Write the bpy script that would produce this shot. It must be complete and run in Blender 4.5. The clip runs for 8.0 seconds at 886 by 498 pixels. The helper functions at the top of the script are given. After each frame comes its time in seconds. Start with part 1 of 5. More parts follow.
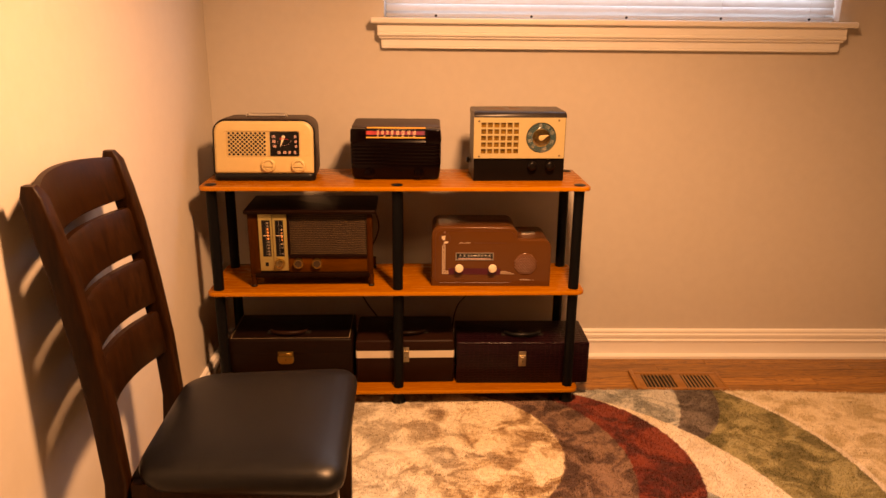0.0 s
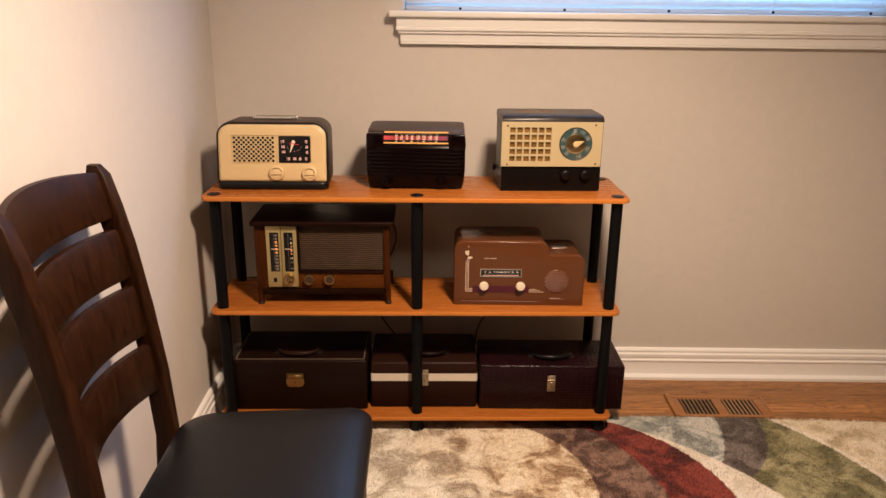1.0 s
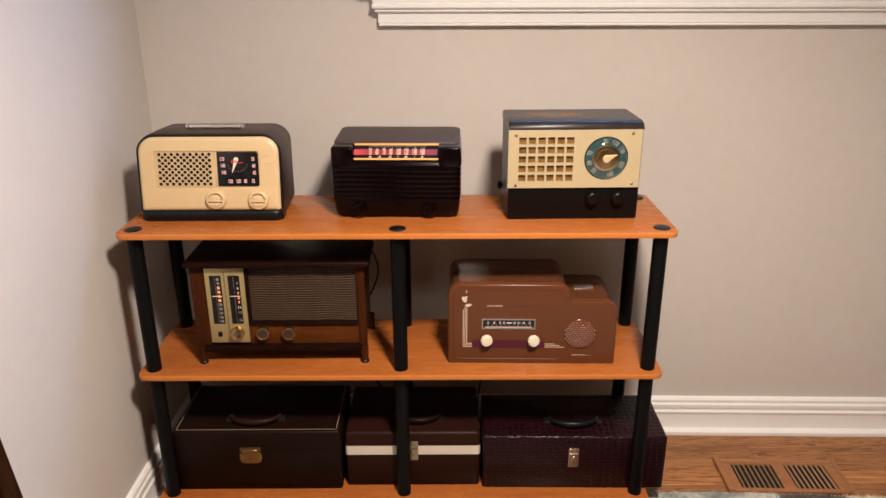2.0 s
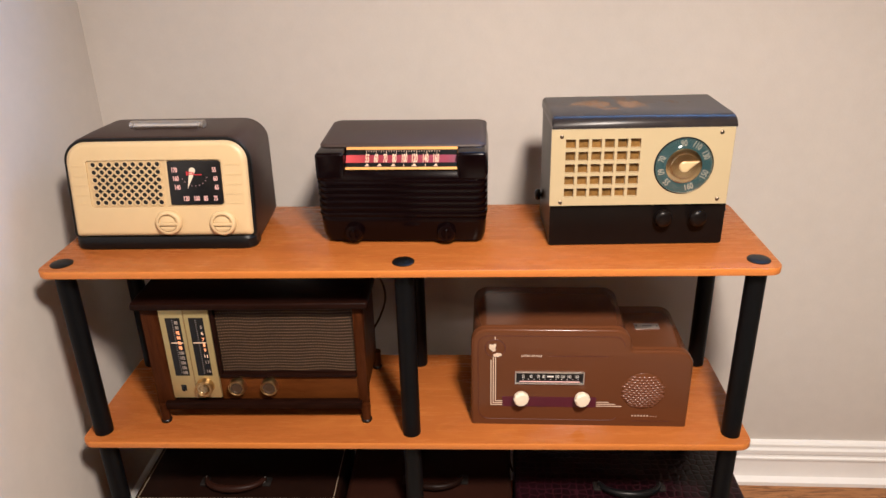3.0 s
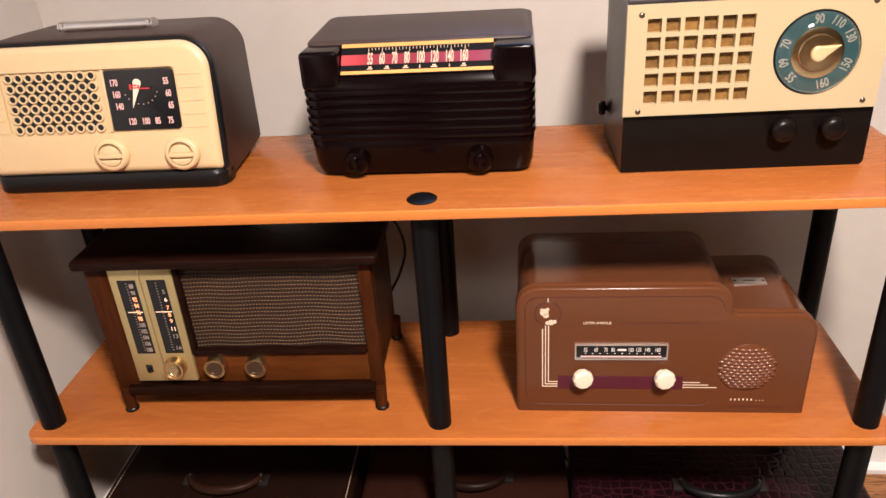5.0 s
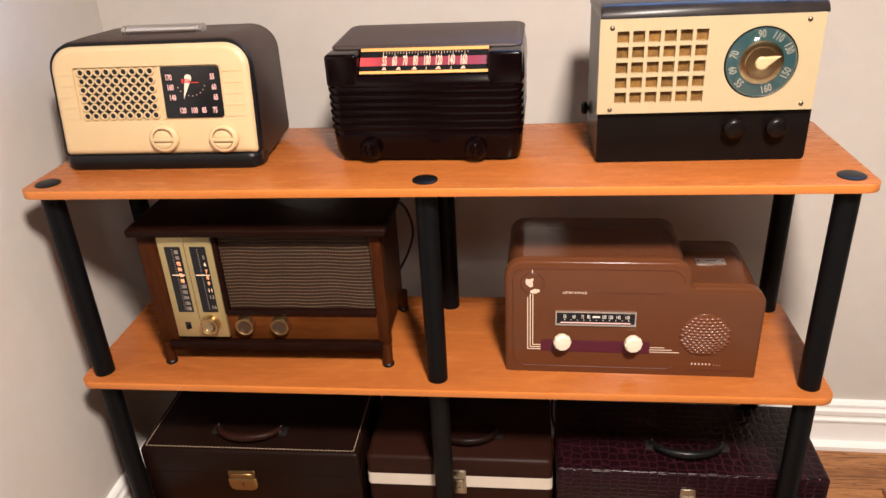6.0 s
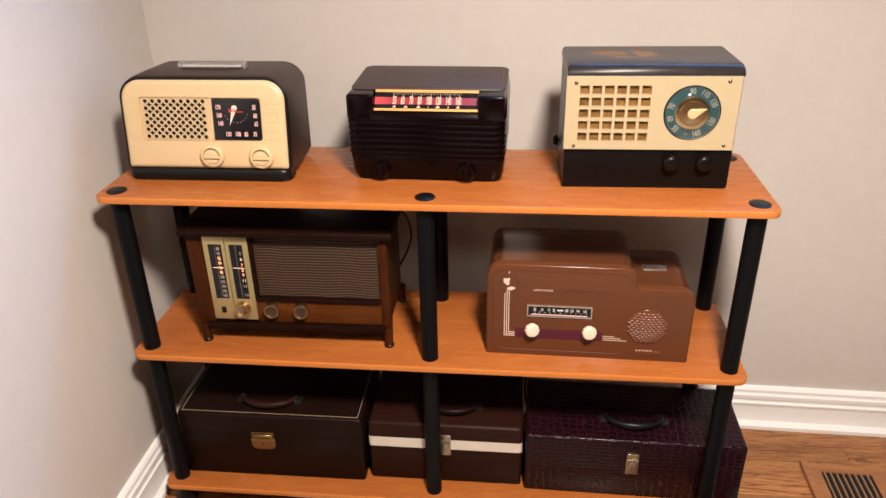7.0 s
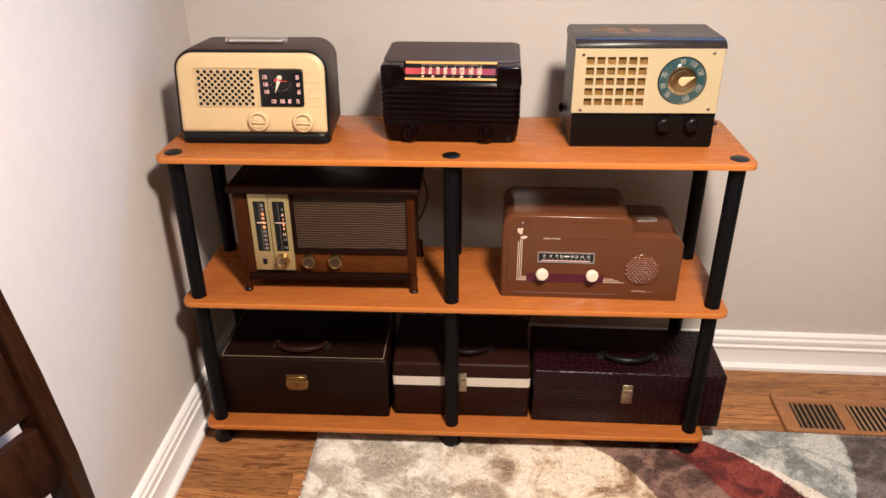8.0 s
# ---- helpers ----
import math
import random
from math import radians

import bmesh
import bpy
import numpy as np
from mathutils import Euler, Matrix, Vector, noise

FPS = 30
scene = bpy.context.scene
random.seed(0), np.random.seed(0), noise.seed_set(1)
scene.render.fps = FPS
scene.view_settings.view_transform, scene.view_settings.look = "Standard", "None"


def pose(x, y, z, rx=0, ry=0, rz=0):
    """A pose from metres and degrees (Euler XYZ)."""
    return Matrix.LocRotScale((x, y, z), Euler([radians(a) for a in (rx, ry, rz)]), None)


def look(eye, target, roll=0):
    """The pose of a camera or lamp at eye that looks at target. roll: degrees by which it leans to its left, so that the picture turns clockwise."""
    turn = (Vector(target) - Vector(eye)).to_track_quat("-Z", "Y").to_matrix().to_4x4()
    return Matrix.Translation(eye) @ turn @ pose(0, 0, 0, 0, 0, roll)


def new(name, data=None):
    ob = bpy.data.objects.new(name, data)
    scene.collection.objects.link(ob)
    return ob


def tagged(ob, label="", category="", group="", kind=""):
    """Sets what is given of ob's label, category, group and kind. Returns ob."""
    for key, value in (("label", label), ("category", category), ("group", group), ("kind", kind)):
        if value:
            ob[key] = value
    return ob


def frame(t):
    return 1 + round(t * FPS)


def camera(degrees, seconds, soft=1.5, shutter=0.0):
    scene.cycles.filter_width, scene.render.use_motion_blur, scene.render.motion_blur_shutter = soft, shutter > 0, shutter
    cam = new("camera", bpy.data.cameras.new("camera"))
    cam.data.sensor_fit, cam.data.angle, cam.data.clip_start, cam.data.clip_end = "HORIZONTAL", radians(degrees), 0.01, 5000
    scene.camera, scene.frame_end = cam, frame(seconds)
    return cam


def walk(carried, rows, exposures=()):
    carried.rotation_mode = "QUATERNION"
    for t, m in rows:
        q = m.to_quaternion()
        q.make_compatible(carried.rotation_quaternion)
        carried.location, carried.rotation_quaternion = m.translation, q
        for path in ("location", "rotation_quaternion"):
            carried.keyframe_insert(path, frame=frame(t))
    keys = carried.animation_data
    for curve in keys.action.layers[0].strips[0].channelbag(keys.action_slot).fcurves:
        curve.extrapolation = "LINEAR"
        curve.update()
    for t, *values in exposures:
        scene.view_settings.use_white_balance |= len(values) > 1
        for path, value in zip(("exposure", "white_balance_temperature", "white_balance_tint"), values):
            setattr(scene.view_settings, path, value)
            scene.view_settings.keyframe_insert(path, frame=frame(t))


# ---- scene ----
cam = camera(61.8, 8.0)
PATH = [
    (0, (0.047, -2.268, 1.255), (0.13, -0.359, 0.665), 0.6),
    (0.5, (-0.014, -2.202, 1.287), (0.056, -0.292, 0.696), 0.8),
    (1, (0.026, -2.052, 1.269), (0.072, -0.15, 0.652), 0.7),
    (1.5, (0.11, -1.83, 1.286), (0.132, 0.059, 0.63), 0.3),
    (2, (0.098, -1.523, 1.283), (0.099, 0.351, 0.585), -0.2),
    (2.2, (0.102, -1.433, 1.294), (0.08, 0.431, 0.571), -0.5),
    (3.3, (0.118, -0.999, 1.26), (0.002, 0.81, 0.414), -1.9),
    (3.5, (0.112, -0.945, 1.246), (-0.029, 0.852, 0.38), -2.3),
    (4, (0.076, -0.836, 1.2), (-0.084, 0.94, 0.295), -3.1),
    (4.5, (0.086, -0.791, 1.119), (-0.081, 0.979, 0.204), -3.7),
    (4.7, (0.091, -0.792, 1.114), (-0.076, 0.976, 0.196), -3.9),
    (5.8, (0.142, -0.952, 1.128), (-0.088, 0.828, 0.246), -3.5),
    (6, (0.145, -0.978, 1.14), (-0.082, 0.801, 0.255), -3.2),
    (6.5, (0.159, -1.067, 1.212), (-0.053, 0.707, 0.314), -2.2),
    (7, (0.16, -1.205, 1.274), (-0.031, 0.57, 0.371), -1.2),
    (7.5, (0.13, -1.293, 1.29), (0.014, 0.47, 0.352), -0.4),
    (8, (0.057, -1.418, 1.289), (-0.037, 0.353, 0.365), -0.4),
]

# ---- light, sky and exposure ----
EXPOSURES = [
    (0.0, -0.53, 7900, 33), (0.5, -0.51, 5750, 14), (1.0, -0.50, 4400, 7), (1.5, -0.38, 4000, 5),
    (2.2, -0.28, 3850, 4), (3.5, -0.04, 3780, 4), (4.5, 0.08, 3800, 7), (6.0, 0.10, 3780, 4), (7.0, 0.00, 3790, 4), (8.0, -0.03, 3800, 4),
]
walk(cam, [(t, look(eye, target, roll)) for t, eye, target, roll in PATH], EXPOSURES)

world = bpy.data.worlds.new("sky")
scene.world = world
world.use_nodes = True
wn = world.node_tree
sky = wn.nodes.new("ShaderNodeTexSky")
sky.sky_type = "NISHITA"
sky.sun_disc = False
sky.sun_elevation = radians(30)
sky.sun_rotation = radians(200)
wn.links.new(sky.outputs[0], wn.nodes["Background"].inputs[0])
wn.nodes["Background"].inputs[1].default_value = 0.15

# the room's shaded hanging lamp, above and behind the walk
LAMP = (0.40, -1.06, 1.95)
lamp_data = bpy.data.lights.new("room_lamp", "SPOT")
lamp_data.spot_size, lamp_data.spot_blend = radians(168), 0.85
lamp_data.energy = 368
lamp_data.color = (1.0, 0.56, 0.245)
lamp_data.shadow_soft_size = 0.11
lamp = new("room_lamp", lamp_data)
lamp.location = LAMP
lamp.rotation_euler = (0, radians(4), 0)

# daylight in the window's opening, behind the blind
day_data = bpy.data.lights.new("window_daylight", "AREA")
day_data.shape, day_data.size, day_data.size_y = "RECTANGLE", 1.5, 0.98
day_data.energy = 33
day_data.color = (0.68, 0.84, 1.0)
new("window_daylight", day_data).matrix_basis = pose(0.74, 0.445, 1.78, -90, 0, -1.2)

# ---- materials ----
def node_mat(name, rough=0.5, metal=0.0, coat=0.0, spec=0.4):
    m = bpy.data.materials.new(name)
    m.use_nodes = True
    nt = m.node_tree
    b = nt.nodes["Principled BSDF"]
    b.inputs["Roughness"].default_value = rough
    b.inputs["Metallic"].default_value = metal
    b.inputs["Coat Weight"].default_value = coat
    b.inputs["Coat Roughness"].default_value = 0.12
    b.inputs["Specular IOR Level"].default_value = spec
    return m, nt, b


def coords(nt, scale=(1, 1, 1), turn=(0, 0, 0), which="Object"):
    tc = nt.nodes.new("ShaderNodeTexCoord")
    mp = nt.nodes.new("ShaderNodeMapping")
    mp.inputs["Scale"].default_value = scale
    mp.inputs["Rotation"].default_value = [radians(a) for a in turn]
    nt.links.new(tc.outputs[which], mp.inputs[0])
    return mp.outputs[0]


def noise_tex(nt, vec, scale, detail=4.0, rough=0.55, distort=0.0):
    n = nt.nodes.new("ShaderNodeTexNoise")
    n.inputs["Scale"].default_value = scale
    n.inputs["Detail"].default_value = detail
    n.inputs["Roughness"].default_value = rough
    n.inputs["Distortion"].default_value = distort
    nt.links.new(vec, n.inputs["Vector"])
    return n.outputs[0]


def ramp(nt, fac, stops):
    r = nt.nodes.new("ShaderNodeValToRGB")
    els = r.color_ramp.elements
    while len(els) < len(stops):
        els.new(0.5)
    for e, (p, c) in zip(els, stops):
        e.position, e.color = p, (*c, 1)
    nt.links.new(fac, r.inputs[0])
    return r.outputs[0]


def mix(nt, fac, a, b, mode="MIX"):
    m = nt.nodes.new("ShaderNodeMix")
    m.data_type, m.blend_type = "RGBA", mode
    for v, k in ((fac, 0), (a, 6), (b, 7)):
        if hasattr(v, "is_linked"):
            nt.links.new(v, m.inputs[k])
        elif k == 0:
            m.inputs[0].default_value = v
        else:
            m.inputs[k].default_value = (*v, 1)
    return m.outputs[2]


def maths(nt, op, a, b=0.0, c=0.0, clamp=False):
    n = nt.nodes.new("ShaderNodeMath")
    n.operation, n.use_clamp = op, clamp
    for k, v in enumerate((a, b, c)):
        if hasattr(v, "is_linked"):
            nt.links.new(v, n.inputs[k])
        else:
            n.inputs[k].default_value = v
    return n.outputs[0]


def bump(nt, b, height, strength, dist):
    n = nt.nodes.new("ShaderNodeBump")
    n.inputs["Strength"].default_value = strength
    n.inputs["Distance"].default_value = dist
    nt.links.new(height, n.inputs["Height"])
    nt.links.new(n.outputs[0], b.inputs["Normal"])


def plain(name, col, rough=0.5, metal=0.0, coat=0.0, vary=0.12, scale=40.0, relief=0.15, depth=0.0006, spec=0.4):
    """One colour with mild mottling, uneven gloss and a fine relief."""
    m, nt, b = node_mat(name, rough, metal, coat, spec)
    v = coords(nt)
    big = noise_tex(nt, v, scale * 0.12, 3)
    fine = noise_tex(nt, v, scale, 6, 0.6)
    lo = [c * (1 - vary) for c in col]
    hi = [min(1, c * (1 + vary)) for c in col]
    base = ramp(nt, big, [(0.3, lo), (0.7, hi)])
    base = mix(nt, 0.35, base, ramp(nt, fine, [(0.3, lo), (0.7, hi)]))
    nt.links.new(base, b.inputs["Base Color"])
    r = maths(nt, "MULTIPLY_ADD", big, 0.24 * rough, rough * 0.88)
    nt.links.new(r, b.inputs["Roughness"])
    if relief:
        bump(nt, b, fine, relief, depth)
    return m


def grained(name, dark, mid, light, rough, axis="x", scale=9.0, coat=0.0, stretch=14.0, per_object=False, relief=0.1, bands=0.0, spec=0.3):
    """Wood: long grain along one axis, growth figure, pores."""
    m, nt, b = node_mat(name, rough, 0, coat, spec)
    s = {"x": (1, stretch, stretch), "y": (stretch, 1, stretch), "z": (stretch, stretch, 1)}[axis]
    v = coords(nt, s)
    if per_object:
        info = nt.nodes.new("ShaderNodeObjectInfo")
        add = nt.nodes.new("ShaderNodeVectorMath")
        mul = nt.nodes.new("ShaderNodeVectorMath")
        mul.operation = "SCALE"
        mul.inputs[0].default_value = (37.0, 61.0, 23.0)
        nt.links.new(info.outputs["Random"], mul.inputs["Scale"])
        nt.links.new(v, add.inputs[0])
        nt.links.new(mul.outputs[0], add.inputs[1])
        v = add.outputs[0]
    figure = noise_tex(nt, v, scale * 0.35, 4, 0.6, 1.6)
    pores = noise_tex(nt, v, scale * 2.6, 6, 0.7, 0.2)
    base = ramp(nt, figure, [(0.28, dark), (0.5, mid), (0.72, light)])
    base = mix(nt, 0.22 if bands else 0.5, base, ramp(nt, pores, [(0.35, dark), (0.6, light)]), "MIX")
    if bands:
        swirl = maths(nt, "SINE", maths(nt, "MULTIPLY", noise_tex(nt, coords(nt, (2.2, 8.5, 8.5)), 1.3, 2, 0.5, 0.9), 34.0))
        base = mix(nt, bands, base, ramp(nt, swirl, [(0.55, (0.94, 0.92, 0.88)), (0.97, (1.12, 1.22, 1.5))]), "MULTIPLY")
    if per_object:
        bands = maths(nt, "SINE", maths(nt, "MULTIPLY", figure, 38.0))
        lines = ramp(nt, bands, [(0.55, (1, 1, 1)), (0.97, (0.36, 0.29, 0.22))])
        base = mix(nt, 0.85, base, lines, "MULTIPLY")
        tone = ramp(nt, info.outputs["Random"], [(0.0, (0.72, 0.7, 0.68)), (1.0, (1.12, 1.08, 1.02))])
        base = mix(nt, 1.0, base, tone, "MULTIPLY")
    nt.links.new(base, b.inputs["Base Color"])
    nt.links.new(maths(nt, "MULTIPLY_ADD", pores, 0.25, rough - 0.1), b.inputs["Roughness"])
    if relief:
        bump(nt, b, pores, relief, 0.0008)
    return m


M_WALL = plain("wall_paint", (0.58, 0.54, 0.49), 0.62, vary=0.03, scale=260, relief=0.25, depth=0.0008)
# tone of the unseen ceiling, lowered to bounce less lamp light
M_CEIL = plain("ceiling_paint", (0.60, 0.59, 0.57), 0.8, vary=0.03, scale=200, relief=0.3)
M_TRIM = plain("trim_paint", (0.84, 0.83, 0.81), 0.32, vary=0.025, scale=60, relief=0.05)
M_BOARD = grained("cherry_laminate", (0.270, 0.085, 0.0030), (0.319, 0.1055, 0.0040), (0.352, 0.121, 0.005), 0.24, "x", 4.0, 0.0, 7.0, relief=0.015, bands=0.34, spec=0.26)
M_EDGE = plain("cherry_edge_band", (0.47, 0.168, 0.003), 0.34, vary=0.06, scale=30, relief=0.03)
M_TUBE = plain("black_tube", (0.0030, 0.0032, 0.0040), 0.45, spec=0.12, vary=0.2, scale=120, relief=0.06)
M_BLACK = plain("black_plastic", (0.0045, 0.0045, 0.005), 0.38, spec=0.25, vary=0.2, scale=90, relief=0.05)
M_OAK = grained("oak_floor", (0.165, 0.066, 0.013), (0.36, 0.172, 0.040), (0.48, 0.252, 0.066), 0.30, "x", 7.0, 0.1, 13.0, True, 0.15)
M_REG = grained("oak_register", (0.18, 0.080, 0.021), (0.28, 0.130, 0.036), (0.34, 0.165, 0.050), 0.4, "x", 9.0, 0, 10.0, relief=0.1)
M_CHAIR = grained("dark_walnut_stain", (0.006, 0.0018, 0.0003), (0.015, 0.0048, 0.0008), (0.031, 0.0108, 0.0018), 0.40, "z", 6.0, 0.0, 7.0, relief=0.05, spec=0.14)

# ---- building blocks ----
def finish(bm, name, material, smooth=38):
    me = bpy.data.meshes.new(name)
    bmesh.ops.recalc_face_normals(bm, faces=bm.faces)
    bm.to_mesh(me)
    bm.free()
    for mt in (material if isinstance(material, (list, tuple)) else [material]):
        me.materials.append(mt)
    if smooth:
        me.shade_smooth()
        me.set_sharp_from_angle(angle=radians(smooth))
    return me


def part(name, bm, material, parent, label="", smooth=38, m=None):
    ob = new(name, finish(bm, name, material, smooth) if isinstance(bm, bmesh.types.BMesh) else bm)
    ob.parent = parent
    if m is not None:
        ob.matrix_basis = m
    if label:
        tagged(ob, label)
    return ob


def thing(name, m, label, category, group="", kind=""):
    ob = new(name)
    ob.empty_display_size = 0.05
    ob.matrix_basis = m
    return tagged(ob, label, category, group, kind)


def setting(name, bm, material, label, category, smooth=38):
    return tagged(new(name, finish(bm, name, material, smooth)), label, category, kind="structure")


def mesh():
    return bmesh.new()


def box(bm, x0, x1, y0, y1, z0, z1, bevel=0.0, seg=2, m=None, mat=0):
    vs = bmesh.ops.create_cube(bm, size=1.0)["verts"]
    t = Matrix.Translation(((x0 + x1) / 2, (y0 + y1) / 2, (z0 + z1) / 2)) @ Matrix.Diagonal((x1 - x0, y1 - y0, z1 - z0, 1))
    bmesh.ops.transform(bm, matrix=t, verts=vs)
    fs = {f for v in vs for f in v.link_faces}
    if bevel:
        es = list({e for v in vs for e in v.link_edges})
        r = bmesh.ops.bevel(bm, geom=es, offset=bevel, segments=seg, profile=0.5, affect="EDGES")
        vs = list({v for f in r["faces"] for v in f.verts} | {v for v in vs if v.is_valid})
        fs = {f for v in vs for f in v.link_faces}
    for f in fs:
        f.material_index = mat
    if m is not None:
        bmesh.ops.transform(bm, matrix=m, verts=vs)
    return vs


def loft(bm, rings, cap0=True, cap1=True, closed=True, mat=0):
    """Skin between rings of equally many points."""
    rows = [[bm.verts.new(p) for p in r] for r in rings]
    n = len(rows[0])
    for a, b in zip(rows, rows[1:]):
        for i in range(n if closed else n - 1):
            f = bm.faces.new((a[i], a[(i + 1) % n], b[(i + 1) % n], b[i]))
            f.material_index = mat
    for cap, r in ((cap0, rows[0]), (cap1, rows[-1])):
        if cap:
            f = bm.faces.new(r)
            f.material_index = mat
    return [v for r in rows for v in r]


def lathe(bm, profile, seg=24, m=None, mat=0, caps=True):
    """Turn (radius, height) pairs round z."""
    rings = [[(max(r, 1e-5) * math.cos(2 * math.pi * i / seg), max(r, 1e-5) * math.sin(2 * math.pi * i / seg), z) for i in range(seg)] for r, z in profile]
    vs = loft(bm, rings, caps, caps, mat=mat)
    if m is not None:
        bmesh.ops.transform(bm, matrix=m, verts=vs)
    return vs


def sweep(bm, pts, r, seg=8, mat=0):
    """A round rod through points; r may be one radius or one for each point."""
    pts = [Vector(p) for p in pts]
    rs = r if isinstance(r, (list, tuple)) else [r] * len(pts)
    rings = []
    up = Vector((0, 0, 1))
    for i, p in enumerate(pts):
        d = (pts[min(i + 1, len(pts) - 1)] - pts[max(i - 1, 0)]).normalized()
        if abs(d.dot(up)) > 0.97:
            side = d.cross(Vector((0, 1, 0))).normalized()
        else:
            side = d.cross(up).normalized()
        top = side.cross(d)
        rings.append([p + rs[i] * (math.cos(a) * side + math.sin(a) * top) for a in (2 * math.pi * k / seg for k in range(seg))])
    return loft(bm, rings, mat=mat)


def rounded(x0, x1, z0, z1, r, seg=6):
    """Outline of a rectangle with rounded corners; r: one radius, or (bottom left, bottom right, top right, top left)."""
    rs = r if isinstance(r, (list, tuple)) else (r,) * 4
    out = []
    for (cx, cz, sx, sz, a0), q in zip(((x0, z0, 1, 1, 180), (x1, z0, -1, 1, 270), (x1, z1, -1, -1, 0), (x0, z1, 1, -1, 90)), rs):
        for k in range(seg + 1):
            a = radians(a0 + 90 * k / seg)
            out.append((cx + sx * q + q * math.cos(a), cz + sz * q + q * math.sin(a)))
    return out


def slab_xz(bm, outline, y0, y1, bevel=0.0, mat=0, steps=3):
    """An outline in x, z given depth from y0 (front) to y1, with its front edge rounded off."""
    cx = sum(p[0] for p in outline) / len(outline)
    cz = sum(p[1] for p in outline) / len(outline)
    hx = max(abs(p[0] - cx) for p in outline)
    hz = max(abs(p[1] - cz) for p in outline)

    def ring(inset, y):
        return [(cx + (x - cx) * (1 - inset / hx), y, cz + (z - cz) * (1 - inset / hz)) for x, z in outline]
    rings = []
    if bevel:
        for k in range(steps + 1):
            a = math.pi / 2 * k / steps
            rings.append(ring(bevel * (1 - math.sin(a)), y0 + bevel * (1 - math.cos(a))))
    else:
        rings.append(ring(0, y0))
    rings.append(ring(0, y1))
    return loft(bm, rings, mat=mat)


def tall_slab(bm, outline, z0, z1, bevel=0.0, mat=0, steps=2):
    """An outline in x, y between two heights, both edges rounded off."""
    cx = sum(p[0] for p in outline) / len(outline)
    cy = sum(p[1] for p in outline) / len(outline)
    hx = max(abs(p[0] - cx) for p in outline)
    hy = max(abs(p[1] - cy) for p in outline)

    def ring(inset, z):
        return [(cx + (x - cx) * (1 - inset / hx), cy + (y - cy) * (1 - inset / hy), z) for x, y in outline]
    rings = []
    if bevel:
        for k in range(steps + 1):
            a = math.pi / 2 * k / steps
            rings.append(ring(bevel * (1 - math.sin(a)), z0 + bevel * (1 - math.cos(a))))
        for k in range(steps + 1):
            a = math.pi / 2 * k / steps
            rings.append(ring(bevel * (1 - math.cos(a)), z1 - bevel * (1 - math.sin(a))))
    else:
        rings = [ring(0, z0), ring(0, z1)]
    return loft(bm, rings, mat=mat)


def lettering(name, text, size, m, material, parent, depth=0.0003, bold=0.0):
    """Built-in type as a thin mesh, centred on the pose m (x along the line, y up, z towards the reader)."""
    cu = bpy.data.curves.new("type", "FONT")
    cu.body, cu.size, cu.align_x, cu.align_y, cu.extrude = text, size, "CENTER", "CENTER", depth
    cu.resolution_u = 3
    cu.offset = bold
    tmp = bpy.data.objects.new("type", cu)
    scene.collection.objects.link(tmp)
    me = bpy.data.meshes.new_from_object(tmp.evaluated_get(bpy.context.evaluated_depsgraph_get()))
    bpy.data.objects.remove(tmp)
    bpy.data.curves.remove(cu)
    me.materials.clear()
    me.materials.append(material)
    return part(name, me, None, parent, m=m)


# ---- the room ----
WX0, WX1, WY0, WY1, HIGH = -0.658, 6.2, -7.4, 0.376, 2.44
NORTH = pose(0.3, WY1, 0, 0, 0, -1.2) @ pose(-0.3, -WY1, 0)     # the far wall is not quite square to the shelf
WIN = (-0.047, 1.522, 1.264, 2.30)     # the window's opening in the far wall: x0, x1, z0, z1

bm = mesh()
box(bm, WX0 - 0.12, WX1 + 0.12, WY0 - 0.12, WY1 + 0.2, -0.16, -0.02)
box(bm, 3.2, WX1, WY0, WY1, -0.02, -0.0005)
box(bm, WX0, 3.2, WY0, -2.4, -0.02, -0.0005)
floor = setting("floor", bm, M_OAK, "warm brown oak plank floor", "floor", 0)
# unseen ceiling, added to close the room and bounce light
bm = mesh()
box(bm, WX0 - 0.12, WX1 + 0.12, WY0 - 0.12, WY1 + 0.2, HIGH, HIGH + 0.1)
setting("ceiling", bm, M_CEIL, "plain pale ceiling out of view", "ceiling", 0)
bm = mesh()
x0, x1, z0, z1 = WIN
box(bm, WX0 - 0.03, x0, WY1, WY1 + 0.16, -0.02, HIGH)
box(bm, x1, WX1, WY1, WY1 + 0.16, -0.02, HIGH)
box(bm, x0, x1, WY1, WY1 + 0.16, -0.02, z0)
box(bm, x0, x1, WY1, WY1 + 0.16, z1, HIGH)
bmesh.ops.remove_doubles(bm, verts=bm.verts, dist=0.0005)
setting("wall_north", bm, M_WALL, "warm grey painted wall with a window opening", "wall", 0).matrix_basis = NORTH
# east and south walls are unseen, set far off to weaken bounced light
for nm, d in (("wall_west", (WX0 - 0.12, WX0, WY0 - 0.12, WY1 + 0.16)), ("unseen_wall_east", (WX1, WX1 + 0.12, WY0 - 0.12, WY1 + 0.16)), ("unseen_wall_south", (WX0, WX1, WY0 - 0.12, WY0))):
    bm = mesh()
    box(bm, *d, -0.02, HIGH)
    setting(nm, bm, M_WALL, "warm grey painted plain wall", "wall", 0)

